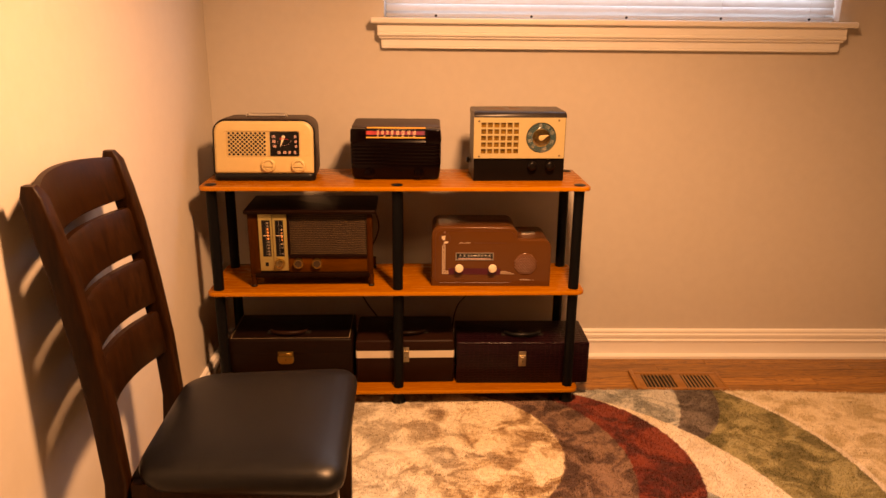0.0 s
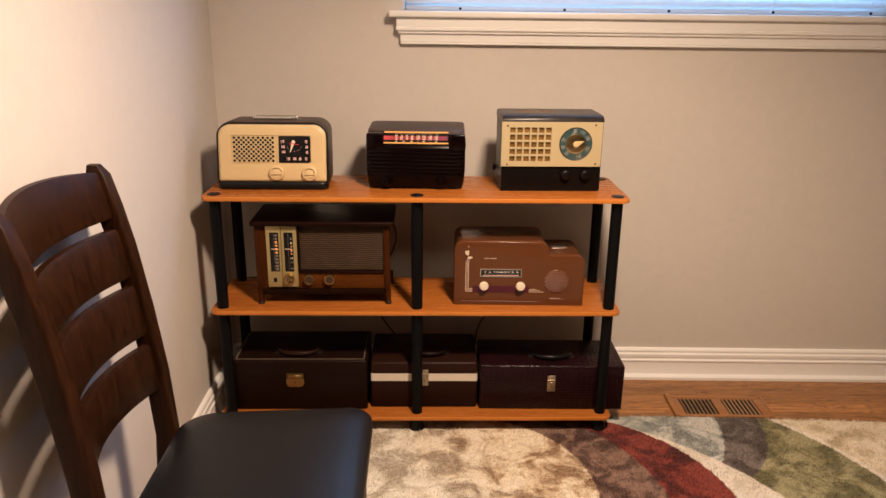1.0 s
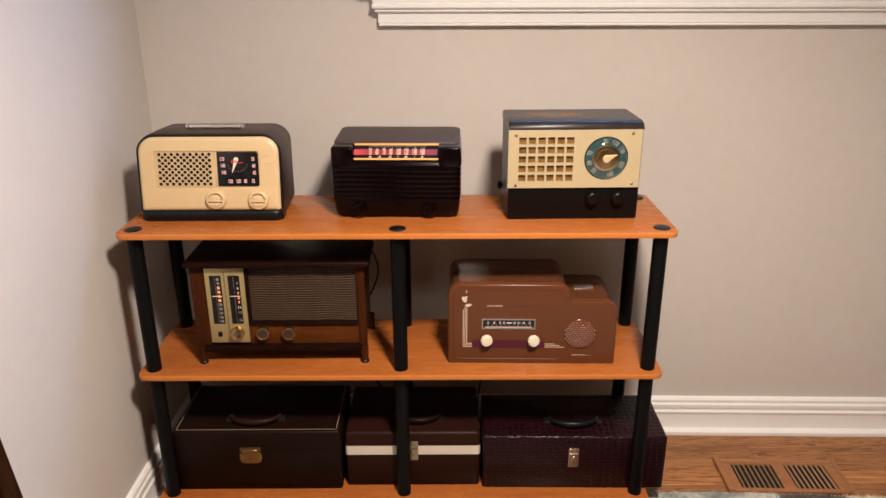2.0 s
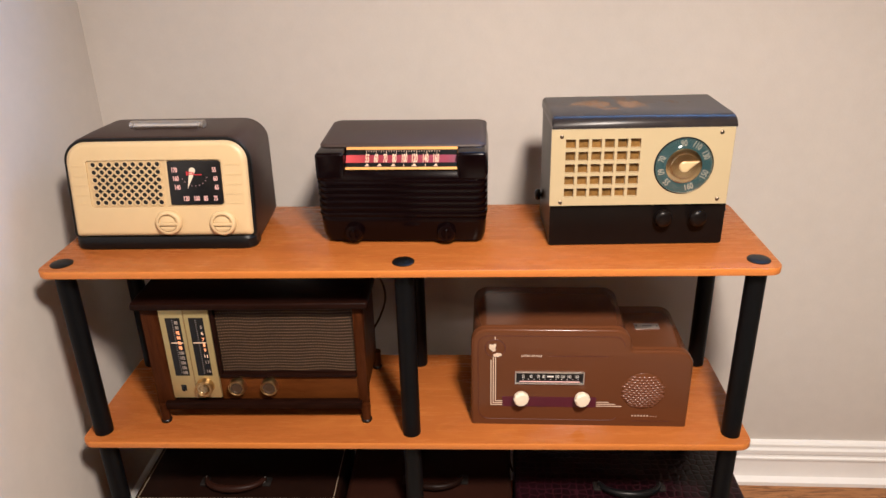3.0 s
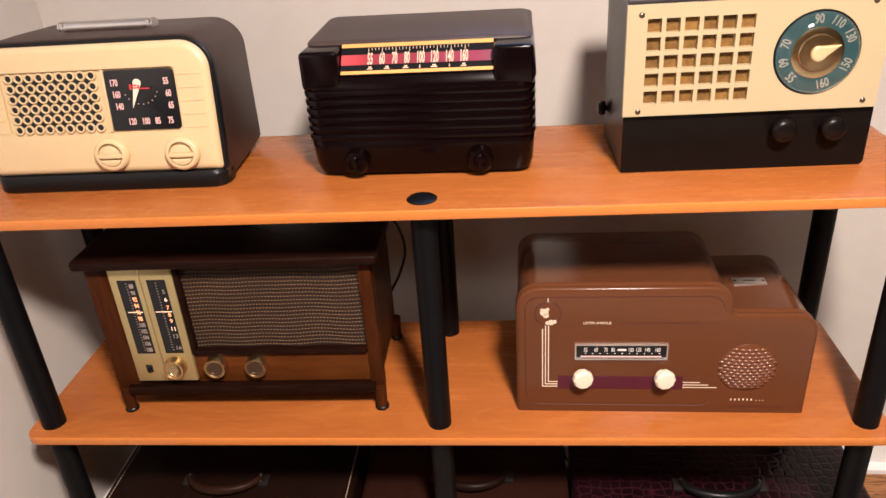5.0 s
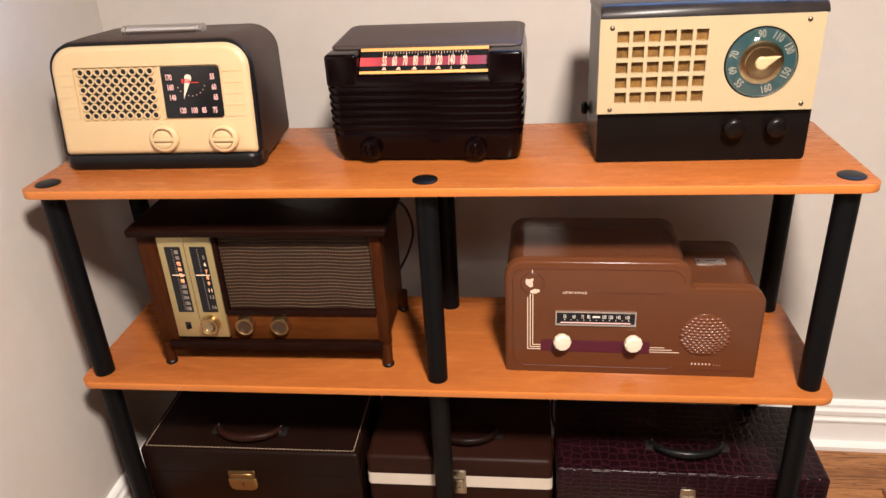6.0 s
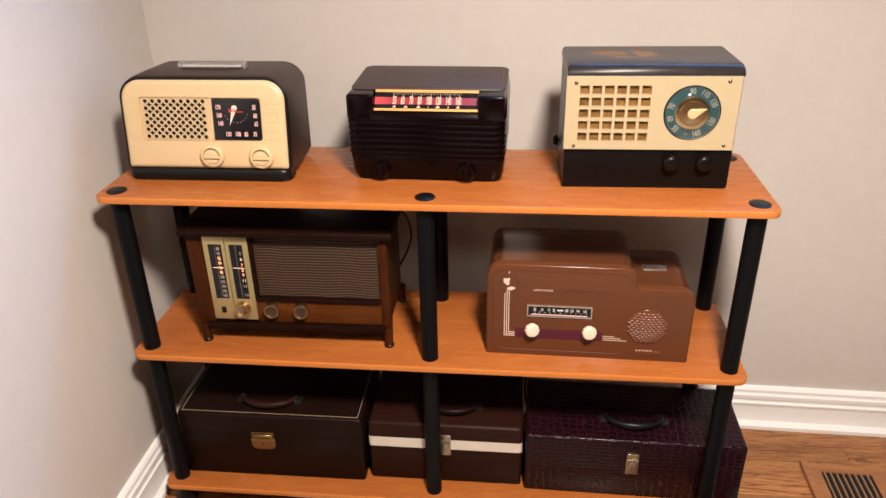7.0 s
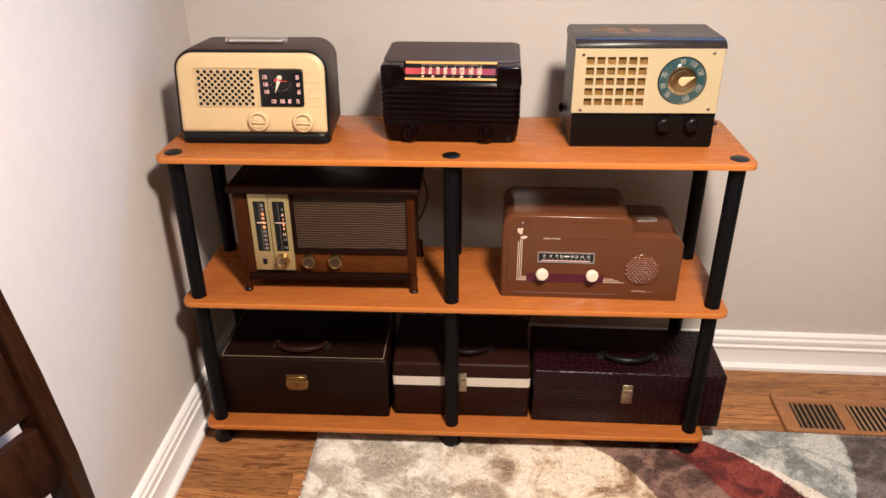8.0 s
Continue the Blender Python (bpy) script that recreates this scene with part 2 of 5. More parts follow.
# baseboard: distance from the wall and height, with a bead and a stepped cap
BB = [(0.0, 0.0), (0.030, 0.0), (0.030, 0.012), (0.025, 0.018), (0.017, 0.022), (0.015, 0.030), (0.015, 0.078), (0.018, 0.080), (0.018, 0.086),
      (0.014, 0.089), (0.013, 0.094), (0.016, 0.100), (0.016, 0.112), (0.012, 0.117), (0.011, 0.121), (0.0125, 0.124), (0.012, 0.129), (0.008, 0.135), (0.0, 0.137)]
bm = mesh()
loft(bm, [[(x, WY1 - d, 0.85 * z) for d, z in BB] for x in (WX0 + 0.0, WX1)])
setting("baseboard_north", bm, M_TRIM, "white glossy moulded baseboard", "baseboard", 25).matrix_basis = NORTH
bm = mesh()
loft(bm, [[(WX0 + d, y, 0.85 * z) for d, z in BB] for y in (WY1 + 0.02, WY0)])
setting("baseboard_west", bm, M_TRIM, "white glossy moulded baseboard", "baseboard", 25)

# ---- shelf ----
TOP, MID, LOW = 0.763, 0.419, 0.067
POSTS_X, POSTS_Y = (-0.575, 0.0, 0.575), (0.0, 0.231)


def shelf_unit():
    t = thing("shelf_unit", pose(0, 0, 0), "three tier cherry laminate shelf with black round tubes", "shelf")
    for z in (TOP, MID, LOW):
        bm = mesh()
        tall_slab(bm, rounded(-0.606, 0.606, -0.034, 0.264, 0.022), z - 0.0125, z, 0.0015)
        for f in bm.faces:
            f.material_index = 0 if f.normal.z > 0.9 or f.normal.z < -0.9 else 1
        bm.normal_update()
        for f in bm.faces:
            f.material_index = 0 if abs(f.normal.z) > 0.95 else 1
        part("board", bm, [M_BOARD, M_EDGE], t, "orange cherry laminate board")
    bm = mesh()
    lathe(bm, [(0.0165, 0), (0.0165, TOP - MID - 0.0125)], 24)
    tube_me = finish(bm, "tube", M_TUBE)
    bm = mesh()
    lathe(bm, [(0.0, 0), (0.0185, 0), (0.0185, 0.0012), (0.017, 0.0022), (0.004, 0.0026), (0.0, 0.0026)], 24)
    cap_me = finish(bm, "cap", M_BLACK)
    bm = mesh()
    lathe(bm, [(0.019, 0.0), (0.0235, 0.003), (0.0235, 0.014), (0.019, 0.022), (0.0175, 0.0545)], 20)
    foot_me = finish(bm, "foot", M_BLACK)
    for x in POSTS_X:
        for y in POSTS_Y:
            for z in (MID, LOW):
                part("tube", tube_me, None, t, m=pose(x, y, z))
            part("cap", cap_me, None, t, m=pose(x, y, TOP))
            part("foot", foot_me, None, t, m=pose(x, y, 0.0))
    return t


shelf_unit()

# ---- window ----
M_VINYL = plain("white_vinyl", (0.74, 0.74, 0.72), 0.35, vary=0.02, scale=40, relief=0.03)
m_slat, nt, b = node_mat("blind_slat", 0.45)
nt.links.new(ramp(nt, noise_tex(nt, coords(nt), 30, 3), [(0.3, (0.70, 0.70, 0.69)), (0.7, (0.76, 0.76, 0.75))]), b.inputs["Base Color"])
tr = nt.nodes.new("ShaderNodeBsdfTranslucent")
tr.inputs[0].default_value = (0.75, 0.77, 0.78, 1)
ms = nt.nodes.new("ShaderNodeMixShader")
ms.inputs[0].default_value = 0.40
nt.links.new(b.outputs[0], ms.inputs[1])
nt.links.new(tr.outputs[0], ms.inputs[2])
nt.links.new(ms.outputs[0], nt.nodes["Material Output"].inputs[0])
M_SLAT = m_slat
m_glass, nt, b = node_mat("window_glass", 0.02)
b.inputs["Transmission Weight"].default_value = 1.0
b.inputs["IOR"].default_value = 1.45
M_GLASS = m_glass

x0, x1, z0, z1 = WIN
APRON = [(0.0, 1.243), (0.036, 1.243), (0.036, 1.217), (0.0345, 1.216), (0.0375, 1.213), (0.0375, 1.206), (0.033, 1.202), (0.029, 1.2015), (0.031, 1.198),
         (0.029, 1.195), (0.0225, 1.1935), (0.0215, 1.190), (0.0215, 1.170), (0.0185, 1.1685), (0.0205, 1.166), (0.0195, 1.163), (0.0, 1.162)]
bm = mesh()
tall_slab(bm, rounded(-0.092, 1.568, WY1 - 0.052, WY1 + 0.0, (0.006, 0.006, 0.001, 0.001), 4), 1.2435, 1.263, 0.005, steps=3)
box(bm, x0, x1, WY1 + 0.001, WY1 + 0.10, 1.2445, 1.2635)
setting("window_sill", bm, M_TRIM, "white painted window stool with rounded nose", "window sill").matrix_basis = NORTH
bm = mesh()
loft(bm, [[(-0.068 + 0.8 * (0.036 - d), WY1 - d, z) for d, z in APRON], [(1.537 - 0.8 * (0.036 - d), WY1 - d, z) for d, z in APRON]])
setting("trim_apron", bm, M_TRIM, "white painted moulded apron under the window stool", "trim", 25).matrix_basis = NORTH

win = thing("window_1", NORTH, "white vinyl window behind closed blind slats", "window", kind="structure")
FY = WY1 + 0.105
for a in ((x0, x1, z0, z0 + 0.055), (x0, x1, z1 - 0.055, z1), (x0, x0 + 0.055, z0 + 0.055, z1 - 0.055), (x1 - 0.055, x1, z0 + 0.055, z1 - 0.055), (0.71, 0.765, z0 + 0.055, z1 - 0.055)):
    bm = mesh()
    box(bm, a[0], a[1], FY, FY + 0.05, a[2], a[3], 0.003)
    part("window_frame", bm, M_VINYL, win)
for a in ((x0 + 0.055, 0.71), (0.765, x1 - 0.055)):
    bm = mesh()
    box(bm, a[0], a[1], FY + 0.02, FY + 0.026, z0 + 0.055, z1 - 0.055)
    part("pane", bm, M_GLASS, win, smooth=0).visible_shadow = False

blind = thing("window_blind", NORTH, "white slatted blind lowered onto the window stool", "blind")
BY = WY1 + 0.040
bm = mesh()
arc = [(0.0152 * math.sin(a), 0.0040 * math.cos(a)) for a in (radians(v) for v in (-90, -55, -20, 20, 55, 90))]
loft(bm, [[(x, y, z) for y, z in arc] + [(x, y, z - 0.0007) for y, z in reversed(arc)] for x in (x0 + 0.006, x1 - 0.006)])
slat_me = finish(bm, "slat", M_SLAT)
k = 0
while 1.2985 + 0.0240 * k < z1 - 0.05:
    part("slat", slat_me, None, blind, m=pose(0, BY, 1.2985 + 0.0240 * k, 57 + 2 * math.sin(k * 2.3), 0, 0))
    k += 1
bm = mesh()
box(bm, x0 + 0.005, x1 - 0.005, BY - 0.013, BY + 0.013, 1.2655, 1.279, 0.003)
part("bottom_rail", bm, M_SLAT, blind)
bm = mesh()
box(bm, x0 + 0.004, x1 - 0.004, BY - 0.02, BY + 0.02, z1 - 0.045, z1 - 0.001, 0.003)
part("head_rail", bm, M_VINYL, blind)
for x in (0.13, 0.46, 0.79, 1.12, 1.43):
    bm = mesh()
    sweep(bm, [(x, BY - 0.014, 1.279), (x, BY - 0.0145, z1 - 0.045)], 0.0007, 5)
    part("cord", bm, M_SLAT, blind)
    bm = mesh()
    lathe(bm, [(0.0, 0), (0.0045, 0), (0.0045, 0.002), (0.0, 0.003)], 12, pose(x, BY - 0.0128, 1.2705, 90, 0, 0))
    part("cord_button", bm, M_BLACK, blind)

# ---- floor register ----
M_DARKHOLE = plain("duct_black", (0.006, 0.005, 0.005), 0.7, relief=0)
M_LOUVRE = plain("bronze_louvre", (0.31, 0.19, 0.085), 0.42, 0.2, vary=0.15)
reg = thing("floor_register", pose(0.8535, 0.077, 0, 0, 0, -1.8), "oak floor vent with narrow bronze louvres", "floor vent")
RW, RD = 0.318, 0.137
for a in ((0.0, RW, 0.0, 0.014), (0.0, RW, RD - 0.022, RD), (0.0105, 0.0345, 0.014, RD - 0.022), (0.1465, 0.1795, 0.014, RD - 0.022), (0.289, RW, 0.014, RD - 0.022)):
    bm = mesh()
    box(bm, *a, 0.0, 0.007, 0.0015)
    part("frame_bar", bm, M_REG, reg)
for a in ((-0.006, 0.010, 0.014), (RW + 0.0005, RW + 0.010, 0.0072)):
    bm = mesh()
    box(bm, a[0], a[1], -0.004, RD + 0.004, 0.0, a[2], 0.003)
    part("end_bar", bm, M_REG, reg)
# flat black sheet for the darkness below the louvres; no duct is modelled
bm = mesh()
box(bm, 0.033, 0.282, 0.012, RD - 0.02, 0.0, 0.0008)
part("duct", bm, M_DARKHOLE, reg, smooth=0)
bm = mesh()
box(bm, -0.0016, 0.0016, 0.013, RD - 0.021, -0.0025, 0.0025, 0.0005, 1)
louvre_me = finish(bm, "louvre", M_LOUVRE)
for s in (0.0420, 0.1870):
    for k in range(8):
        part("louvre", louvre_me, None, reg, m=pose(s + k * 0.0136, 0, 0.0045, 0, 8 if s < 0.1 else 62, 0))

# ---- rug ----
def circle_mask(nt, x, y, cx, cy, r):
    dx, dy = maths(nt, "SUBTRACT", x, cx), maths(nt, "SUBTRACT", y, cy)
    d = maths(nt, "SQRT", maths(nt, "ADD", maths(nt, "MULTIPLY", dx, dx), maths(nt, "MULTIPLY", dy, dy)))
    return maths(nt, "MULTIPLY_ADD", maths(nt, "SUBTRACT", r, d), 220.0, 0.5, True)


def rug_material():
    m, nt, b = node_mat("rug_pile", 0.9, spec=0.15)
    b.inputs["Sheen Weight"].default_value = 0.25
    v = coords(nt)
    wob = nt.nodes.new("ShaderNodeTexNoise")
    wob.inputs["Scale"].default_value = 55
    nt.links.new(v, wob.inputs["Vector"])
    sub = nt.nodes.new("ShaderNodeVectorMath")
    sub.operation = "MULTIPLY_ADD"
    sub.inputs[1].default_value = (0.016, 0.016, 0)
    nt.links.new(wob.outputs["Color"], sub.inputs[0])
    nt.links.new(v, sub.inputs[2])
    sep = nt.nodes.new("ShaderNodeSeparateXYZ")
    nt.links.new(sub.outputs[0], sep.inputs[0])
    x, y = maths(nt, "SUBTRACT", sep.outputs[0], 0.008), maths(nt, "SUBTRACT", sep.outputs[1], 0.008)
    blotch = noise_tex(nt, v, 9, 6, 0.62, 0.8)
    speck = noise_tex(nt, coords(nt, (0.7, 1.5, 1)), 70, 5, 0.75)

    def zone(lo, mid, hi):
        a = ramp(nt, blotch, [(0.43, lo), (0.5, mid), (0.565, hi)])
        return mix(nt, 0.24, a, ramp(nt, speck, [(0.40, lo), (0.5, mid), (0.60, hi)]))
    pale = zone((0.36, 0.31, 0.23), (0.64, 0.60, 0.50), (0.80, 0.77, 0.68))
    tawny = zone((0.21, 0.115, 0.045), (0.57, 0.45, 0.28), (0.80, 0.72, 0.56))
    side = maths(nt, "ADD", maths(nt, "MULTIPLY_ADD", x, 2.6, 0.15), maths(nt, "MULTIPLY", maths(nt, "SUBTRACT", noise_tex(nt, v, 5, 3), 0.5), 2.2), 0, True)
    cream = mix(nt, side, pale, tawny)
    cream_b = zone((0.40, 0.33, 0.18), (0.58, 0.50, 0.34), (0.70, 0.63, 0.48))
    white = zone((0.60, 0.54, 0.43), (0.68, 0.62, 0.52), (0.72, 0.67, 0.57))
    brown = zone((0.050, 0.024, 0.018), (0.110, 0.062, 0.045), (0.27, 0.170, 0.120))
    red = zone((0.042, 0.005, 0.003), (0.118, 0.015, 0.008), (0.22, 0.042, 0.020))
    blue = zone((0.17, 0.18, 0.165), (0.33, 0.345, 0.32), (0.56, 0.55, 0.50))
    dark = zone((0.055, 0.042, 0.036), (0.10, 0.08, 0.070), (0.19, 0.16, 0.14))
    green = zone((0.10, 0.090, 0.032), (0.21, 0.19, 0.085), (0.36, 0.33, 0.17))
    col = mix(nt, circle_mask(nt, x, y, 2.05, -0.38, 0.42), cream_b, white)
    col = mix(nt, circle_mask(nt, x, y, 2.05, -0.38, 0.36), col, cream_b)
    col = mix(nt, circle_mask(nt, x, y, 0.554, -0.512, 0.826), col, white)
    col = mix(nt, circle_mask(nt, x, y, 0.554, -0.512, 0.808), col, green)
    col = mix(nt, circle_mask(nt, x, y, 0.661, 0.064, 0.445), col, dark)
    col = mix(nt, circle_mask(nt, x, y, 0.468, 0.064, 0.501), col, blue)
    col = mix(nt, circle_mask(nt, x, y, 0.220, -0.775, 0.893), col, white)
    col = mix(nt, circle_mask(nt, x, y, 0.60, -0.86, 0.42), col, blue)
    col = mix(nt, circle_mask(nt, x, y, 0.388, -0.407, 0.492), col, red)
    col = mix(nt, circle_mask(nt, x, y, 0.161, -0.390, 0.530), col, brown)
    col = mix(nt, circle_mask(nt, x, y, -0.040, -0.286, 0.410), col, cream)
    col = mix(nt, circle_mask(nt, x, y, 0.131, -0.311, 0.371), col, cream)
    nt.links.new(col, b.inputs["Base Color"])
    bump(nt, b, noise_tex(nt, v, 300, 3, 0.7), 0.4, 0.003)
    return m


M_RUG = rug_material()
RUG = (-0.341, 2.25, -2.45, 0.034)


def rug():

    def edge_y(x):
        """How far the rug's upper edge strays from straight."""
        return 0.040 * math.sin(math.pi * (x - RUG[0]) / 2.3) - 0.03 * max(0.0, x - 0.8)
    nx, ny = 200, 190
    xs = np.linspace(RUG[0], RUG[1], nx)
    ys = np.linspace(RUG[2], RUG[3], ny)
    verts, faces = [], []
    for j, y in enumerate(ys):
        for i, x in enumerate(xs):
            e = min(i, nx - 1 - i, j, ny - 1 - j)
            z = 0.0105 + 0.0022 * noise.noise((x * 14, y * 14, 0)) + 0.0012 * noise.noise((x * 60, y * 60, 3))
            edge = 0.004 * noise.noise((x * 9, y * 9, 7)) if e == 0 else 0.0
            verts.append((x + edge, y + edge_y(x) * (1 + y / 2.45) + edge, z * (0.45 if e == 0 else 1.0)))
    for j in range(ny - 1):
        for i in range(nx - 1):
            a = j * nx + i
            faces.append((a, a + 1, a + nx + 1, a + nx))
    rim = [i for i in range(nx)] + [j * nx + nx - 1 for j in range(1, ny)] + [(ny - 1) * nx + i for i in range(nx - 2, -1, -1)] + [j * nx for j in range(ny - 2, 0, -1)]
    base = len(verts)
    verts += [(verts[i][0], verts[i][1], 0.0005) for i in rim]
    n = len(rim)
    faces += [(rim[(k + 1) % n], rim[k], base + k, base + (k + 1) % n) for k in range(n)]
    me = bpy.data.meshes.new("rug")
    me.from_pydata(verts, [], faces)
    me.materials.append(M_RUG)
    me.shade_smooth()
    ob = tagged(new("rug", me), "thick pile rug with cream red green curved bands", "rug")
    rng = np.random.default_rng(4)
    cnt = 120000
    px = rng.uniform(RUG[0] + 0.002, 1.95, cnt)
    py = rng.uniform(-0.72, RUG[3] - 0.002, cnt) + np.array([edge_y(v) for v in px]) * 0.9
    h = rng.uniform(0.004, 0.0085, cnt)
    a = rng.uniform(0, 2 * np.pi, cnt)
    w = rng.uniform(0.0009, 0.0018, cnt)
    lx, ly = rng.normal(0, 0.0035, cnt), rng.normal(0, 0.0035, cnt)
    p = np.empty((cnt, 3, 3))
    p[:, 0] = np.stack([px - w * np.cos(a), py - w * np.sin(a), np.full(cnt, 0.0085)], 1)
    p[:, 1] = np.stack([px + w * np.cos(a), py + w * np.sin(a), np.full(cnt, 0.0085)], 1)
    p[:, 2] = np.stack([px + lx, py + ly, 0.009 + h], 1)
    pm = bpy.data.meshes.new("nap")
    pm.from_pydata(p.reshape(-1, 3).tolist(), [], np.arange(cnt * 3).reshape(-1, 3).tolist())
    pm.materials.append(M_RUG)
    nap = new("nap", pm)
    nap.parent = ob
    tagged(nap, kind="stuff")


rug()

# ---- chair ----
M_LEATHER = plain("black_leather", (0.006, 0.006, 0.0068), 0.38, spec=0.3, vary=0.2, scale=320, relief=0.25, depth=0.0006)


def chair():
    t = thing("dining_chair", pose(-0.312, -0.8265, 0, 0, 0, 0.6), "dark walnut ladder back dining chair with black leather seat", "chair")
    line = [(-0.255, 0.0), (-0.226, 0.22), (-0.212, 0.40), (-0.220, 0.54), (-0.236, 0.68), (-0.257, 0.82), (-0.274, 0.90), (-0.287, 0.960), (-0.293, 0.980)]

    def back_x(z):
        for (xa, za), (xb, zb) in zip(line, line[1:]):
            if za <= z <= zb:
                return xa + (xb - xa) * (z - za) / (zb - za)
        return line[-1][0]
    for s in (-1, 1):
        bm = mesh()
        rings = []
        for i, (x, z) in enumerate(line):
            k = 1.0 if i < len(line) - 2 else (0.9 if i == len(line) - 2 else 0.5)
            dx, dy = 0.021 * (k if k < 1 else 1), 0.0185 * k
            rings.append([(x + px, s * 0.1790 + py, z) for px, py in rounded(-dx, dx, -dy, dy, 0.006 * k, 3)])
        loft(bm, rings)
        part("back_post", bm, M_CHAIR, t, smooth=50)
    for za, zb, crown in ((0.878, 0.968, 0.012), (0.758, 0.857, 0.0), (0.635, 0.740, 0.0), (0.511, 0.613, 0.0)):
        bm = mesh()
        rings = []
        for k in range(17):
            u = -1 + k / 8
            y = u * 0.1635
            bow = -0.034 * (1 - u * u)
            up = crown * (1 - u * u)
            sag = 0.0
            pts = []
            for z, th in ((za, 0.006), (za + 0.006, 0.0095), (zb + up - 0.008, 0.0095), (zb + up, 0.006)):
                pts.append((back_x(z) + bow + th, y, z + sag))
            for z, th in ((zb + up, 0.006), (zb + up - 0.008, 0.0095), (za + 0.006, 0.0095), (za, 0.006)):
                pts.append((back_x(z) + bow - th, y, z + sag))
            rings.append(pts)
        loft(bm, rings)
        part("back_slat", bm, M_CHAIR, t, smooth=40)
    bm = mesh()
    for x0, x1, y0, y1 in ((-0.185, 0.190, 0.172, 0.194), (-0.185, 0.190, -0.194, -0.172), (0.180, 0.202, -0.172, 0.172), (-0.192, -0.170, -0.172, 0.172)):
        box(bm, x0, x1, y0, y1, 0.335, 0.398, 0.002, 1)
    part("seat_rail", bm, M_CHAIR, t)
    for s in (-1, 1):
        bm = mesh()
        loft(bm, [[(0.190 + px, s * 0.190 + py, z) for px, py in rounded(-h, h, -h, h, 0.004, 2)] for z, h in ((0.0, 0.014), (0.28, 0.019), (0.398, 0.0205))])
        part("front_leg", bm, M_CHAIR, t)
        bm = mesh()
        box(bm, -0.20, 0.175, s * 0.188 - 0.009, s * 0.188 + 0.009, 0.17, 0.195, 0.003)
        part("stretcher", bm, M_CHAIR, t)
    bm = mesh()
    rings = []
    for inset, z in ((0.012, 0.398), (0.003, 0.403), (0.0, 0.415), (0.002, 0.428), (0.009, 0.439), (0.022, 0.447), (0.05, 0.453), (0.10, 0.457), (0.15, 0.4585)):
        rings.append([(x, y * (1.0 + 0.30 * x) - 0.018, z) for x, y in rounded(-0.178 + inset, 0.228 - inset, -0.222 + inset, 0.222 - inset, tuple(max(q - inset * 0.2, 0.02) for q in (0.085, 0.045, 0.045, 0.07)), 6)])
    loft(bm, rings)
    part("seat", bm, M_LEATHER, t, "padded black leather seat", smooth=60)
    return t


chair()

# ---- record and accessory cases on the lowest board ----
M_BRASS = plain("aged_brass", (0.20, 0.140, 0.045), 0.42, 1.0, vary=0.15, scale=90)
M_CLASP = plain("worn_brass_clasp", (0.34, 0.255, 0.075), 0.36, 1.0, vary=0.15, scale=90)
M_CHROME = plain("dull_chrome", (0.62, 0.60, 0.56), 0.22, 1.0, vary=0.08, scale=70)
M_CATCH = plain("yellowed_steel_catch", (0.40, 0.35, 0.25), 0.32, 1.0, vary=0.12, scale=90)
M_MOUNT = plain("dull_dark_metal", (0.045, 0.040, 0.036), 0.5, 0.8, vary=0.15, scale=90)
M_VINYL_A = plain("dark_brown_leatherette", (0.0088, 0.0038, 0.0022), 0.42, spec=0.10, vary=0.2, scale=300, relief=0.25, depth=0.0006)
M_VINYL_B = plain("brown_leatherette", (0.0175, 0.0064, 0.0033), 0.44, spec=0.11, vary=0.15, scale=300, relief=0.25, depth=0.0006)
M_BAND = plain("cream_band", (0.62, 0.56, 0.46), 0.4, vary=0.06)
M_STITCH = plain("tan_thread", (0.33, 0.26, 0.17), 0.7, relief=0)


def croc():
    m, nt, b = node_mat("crocodile_leatherette", 0.30, coat=0.06, spec=0.14)
    v = coords(nt, (62, 62, 105))
    vo = nt.nodes.new("ShaderNodeTexVoronoi")
    vo.feature = "DISTANCE_TO_EDGE"
    vo.inputs["Scale"].default_value = 1.0
    vo.inputs["Randomness"].default_value = 0.42
    nt.links.new(v, vo.inputs["Vector"])
    cell = maths(nt, "MULTIPLY", vo.outputs["Distance"], 5.0, 0, True)
    tint = noise_tex(nt, coords(nt), 9, 3)
    scale_c = ramp(nt, tint, [(0.3, (0.0045, 0.0013, 0.0023)), (0.7, (0.011, 0.0030, 0.0052))])
    nt.links.new(mix(nt, ramp(nt, cell, [(0.22, (0, 0, 0)), (0.50, (1, 1, 1))]), (0.022, 0.0052, 0.0088), scale_c), b.inputs["Base Color"])
    bump(nt, b, cell, 0.6, 0.0012)
    return m


M_CROC = croc()


def carry_handle(t, x, y, z, w, material):
    bm = mesh()
    pts = [(x + w * u, y - 0.034 * (1 - u * u) ** 0.6, z + 0.010 + 0.003 * (1 - u * u)) for u in [k / 8 - 1 for k in range(17)]]
    sweep(bm, pts, [0.0045 + 0.0035 * (1 - abs(k / 8 - 1)) ** 0.5 for k in range(17)], 10)
    h = part("handle", bm, material, t, smooth=60)
    for s in (-1, 1):
        bm = mesh()
        box(bm, x + s * (w + 0.004) - 0.008, x + s * (w + 0.004) + 0.008, y - 0.012, y + 0.012, z - 0.001, z + 0.004, 0.0015)
        sweep(bm, [(x + s * w, y - 0.008, z + 0.006), (x + s * w, y, z + 0.014), (x + s * w, y + 0.008, z + 0.006)], 0.0022, 8)
        part("handle_mount", bm, M_MOUNT, h, "dull dark metal mount")
    return h


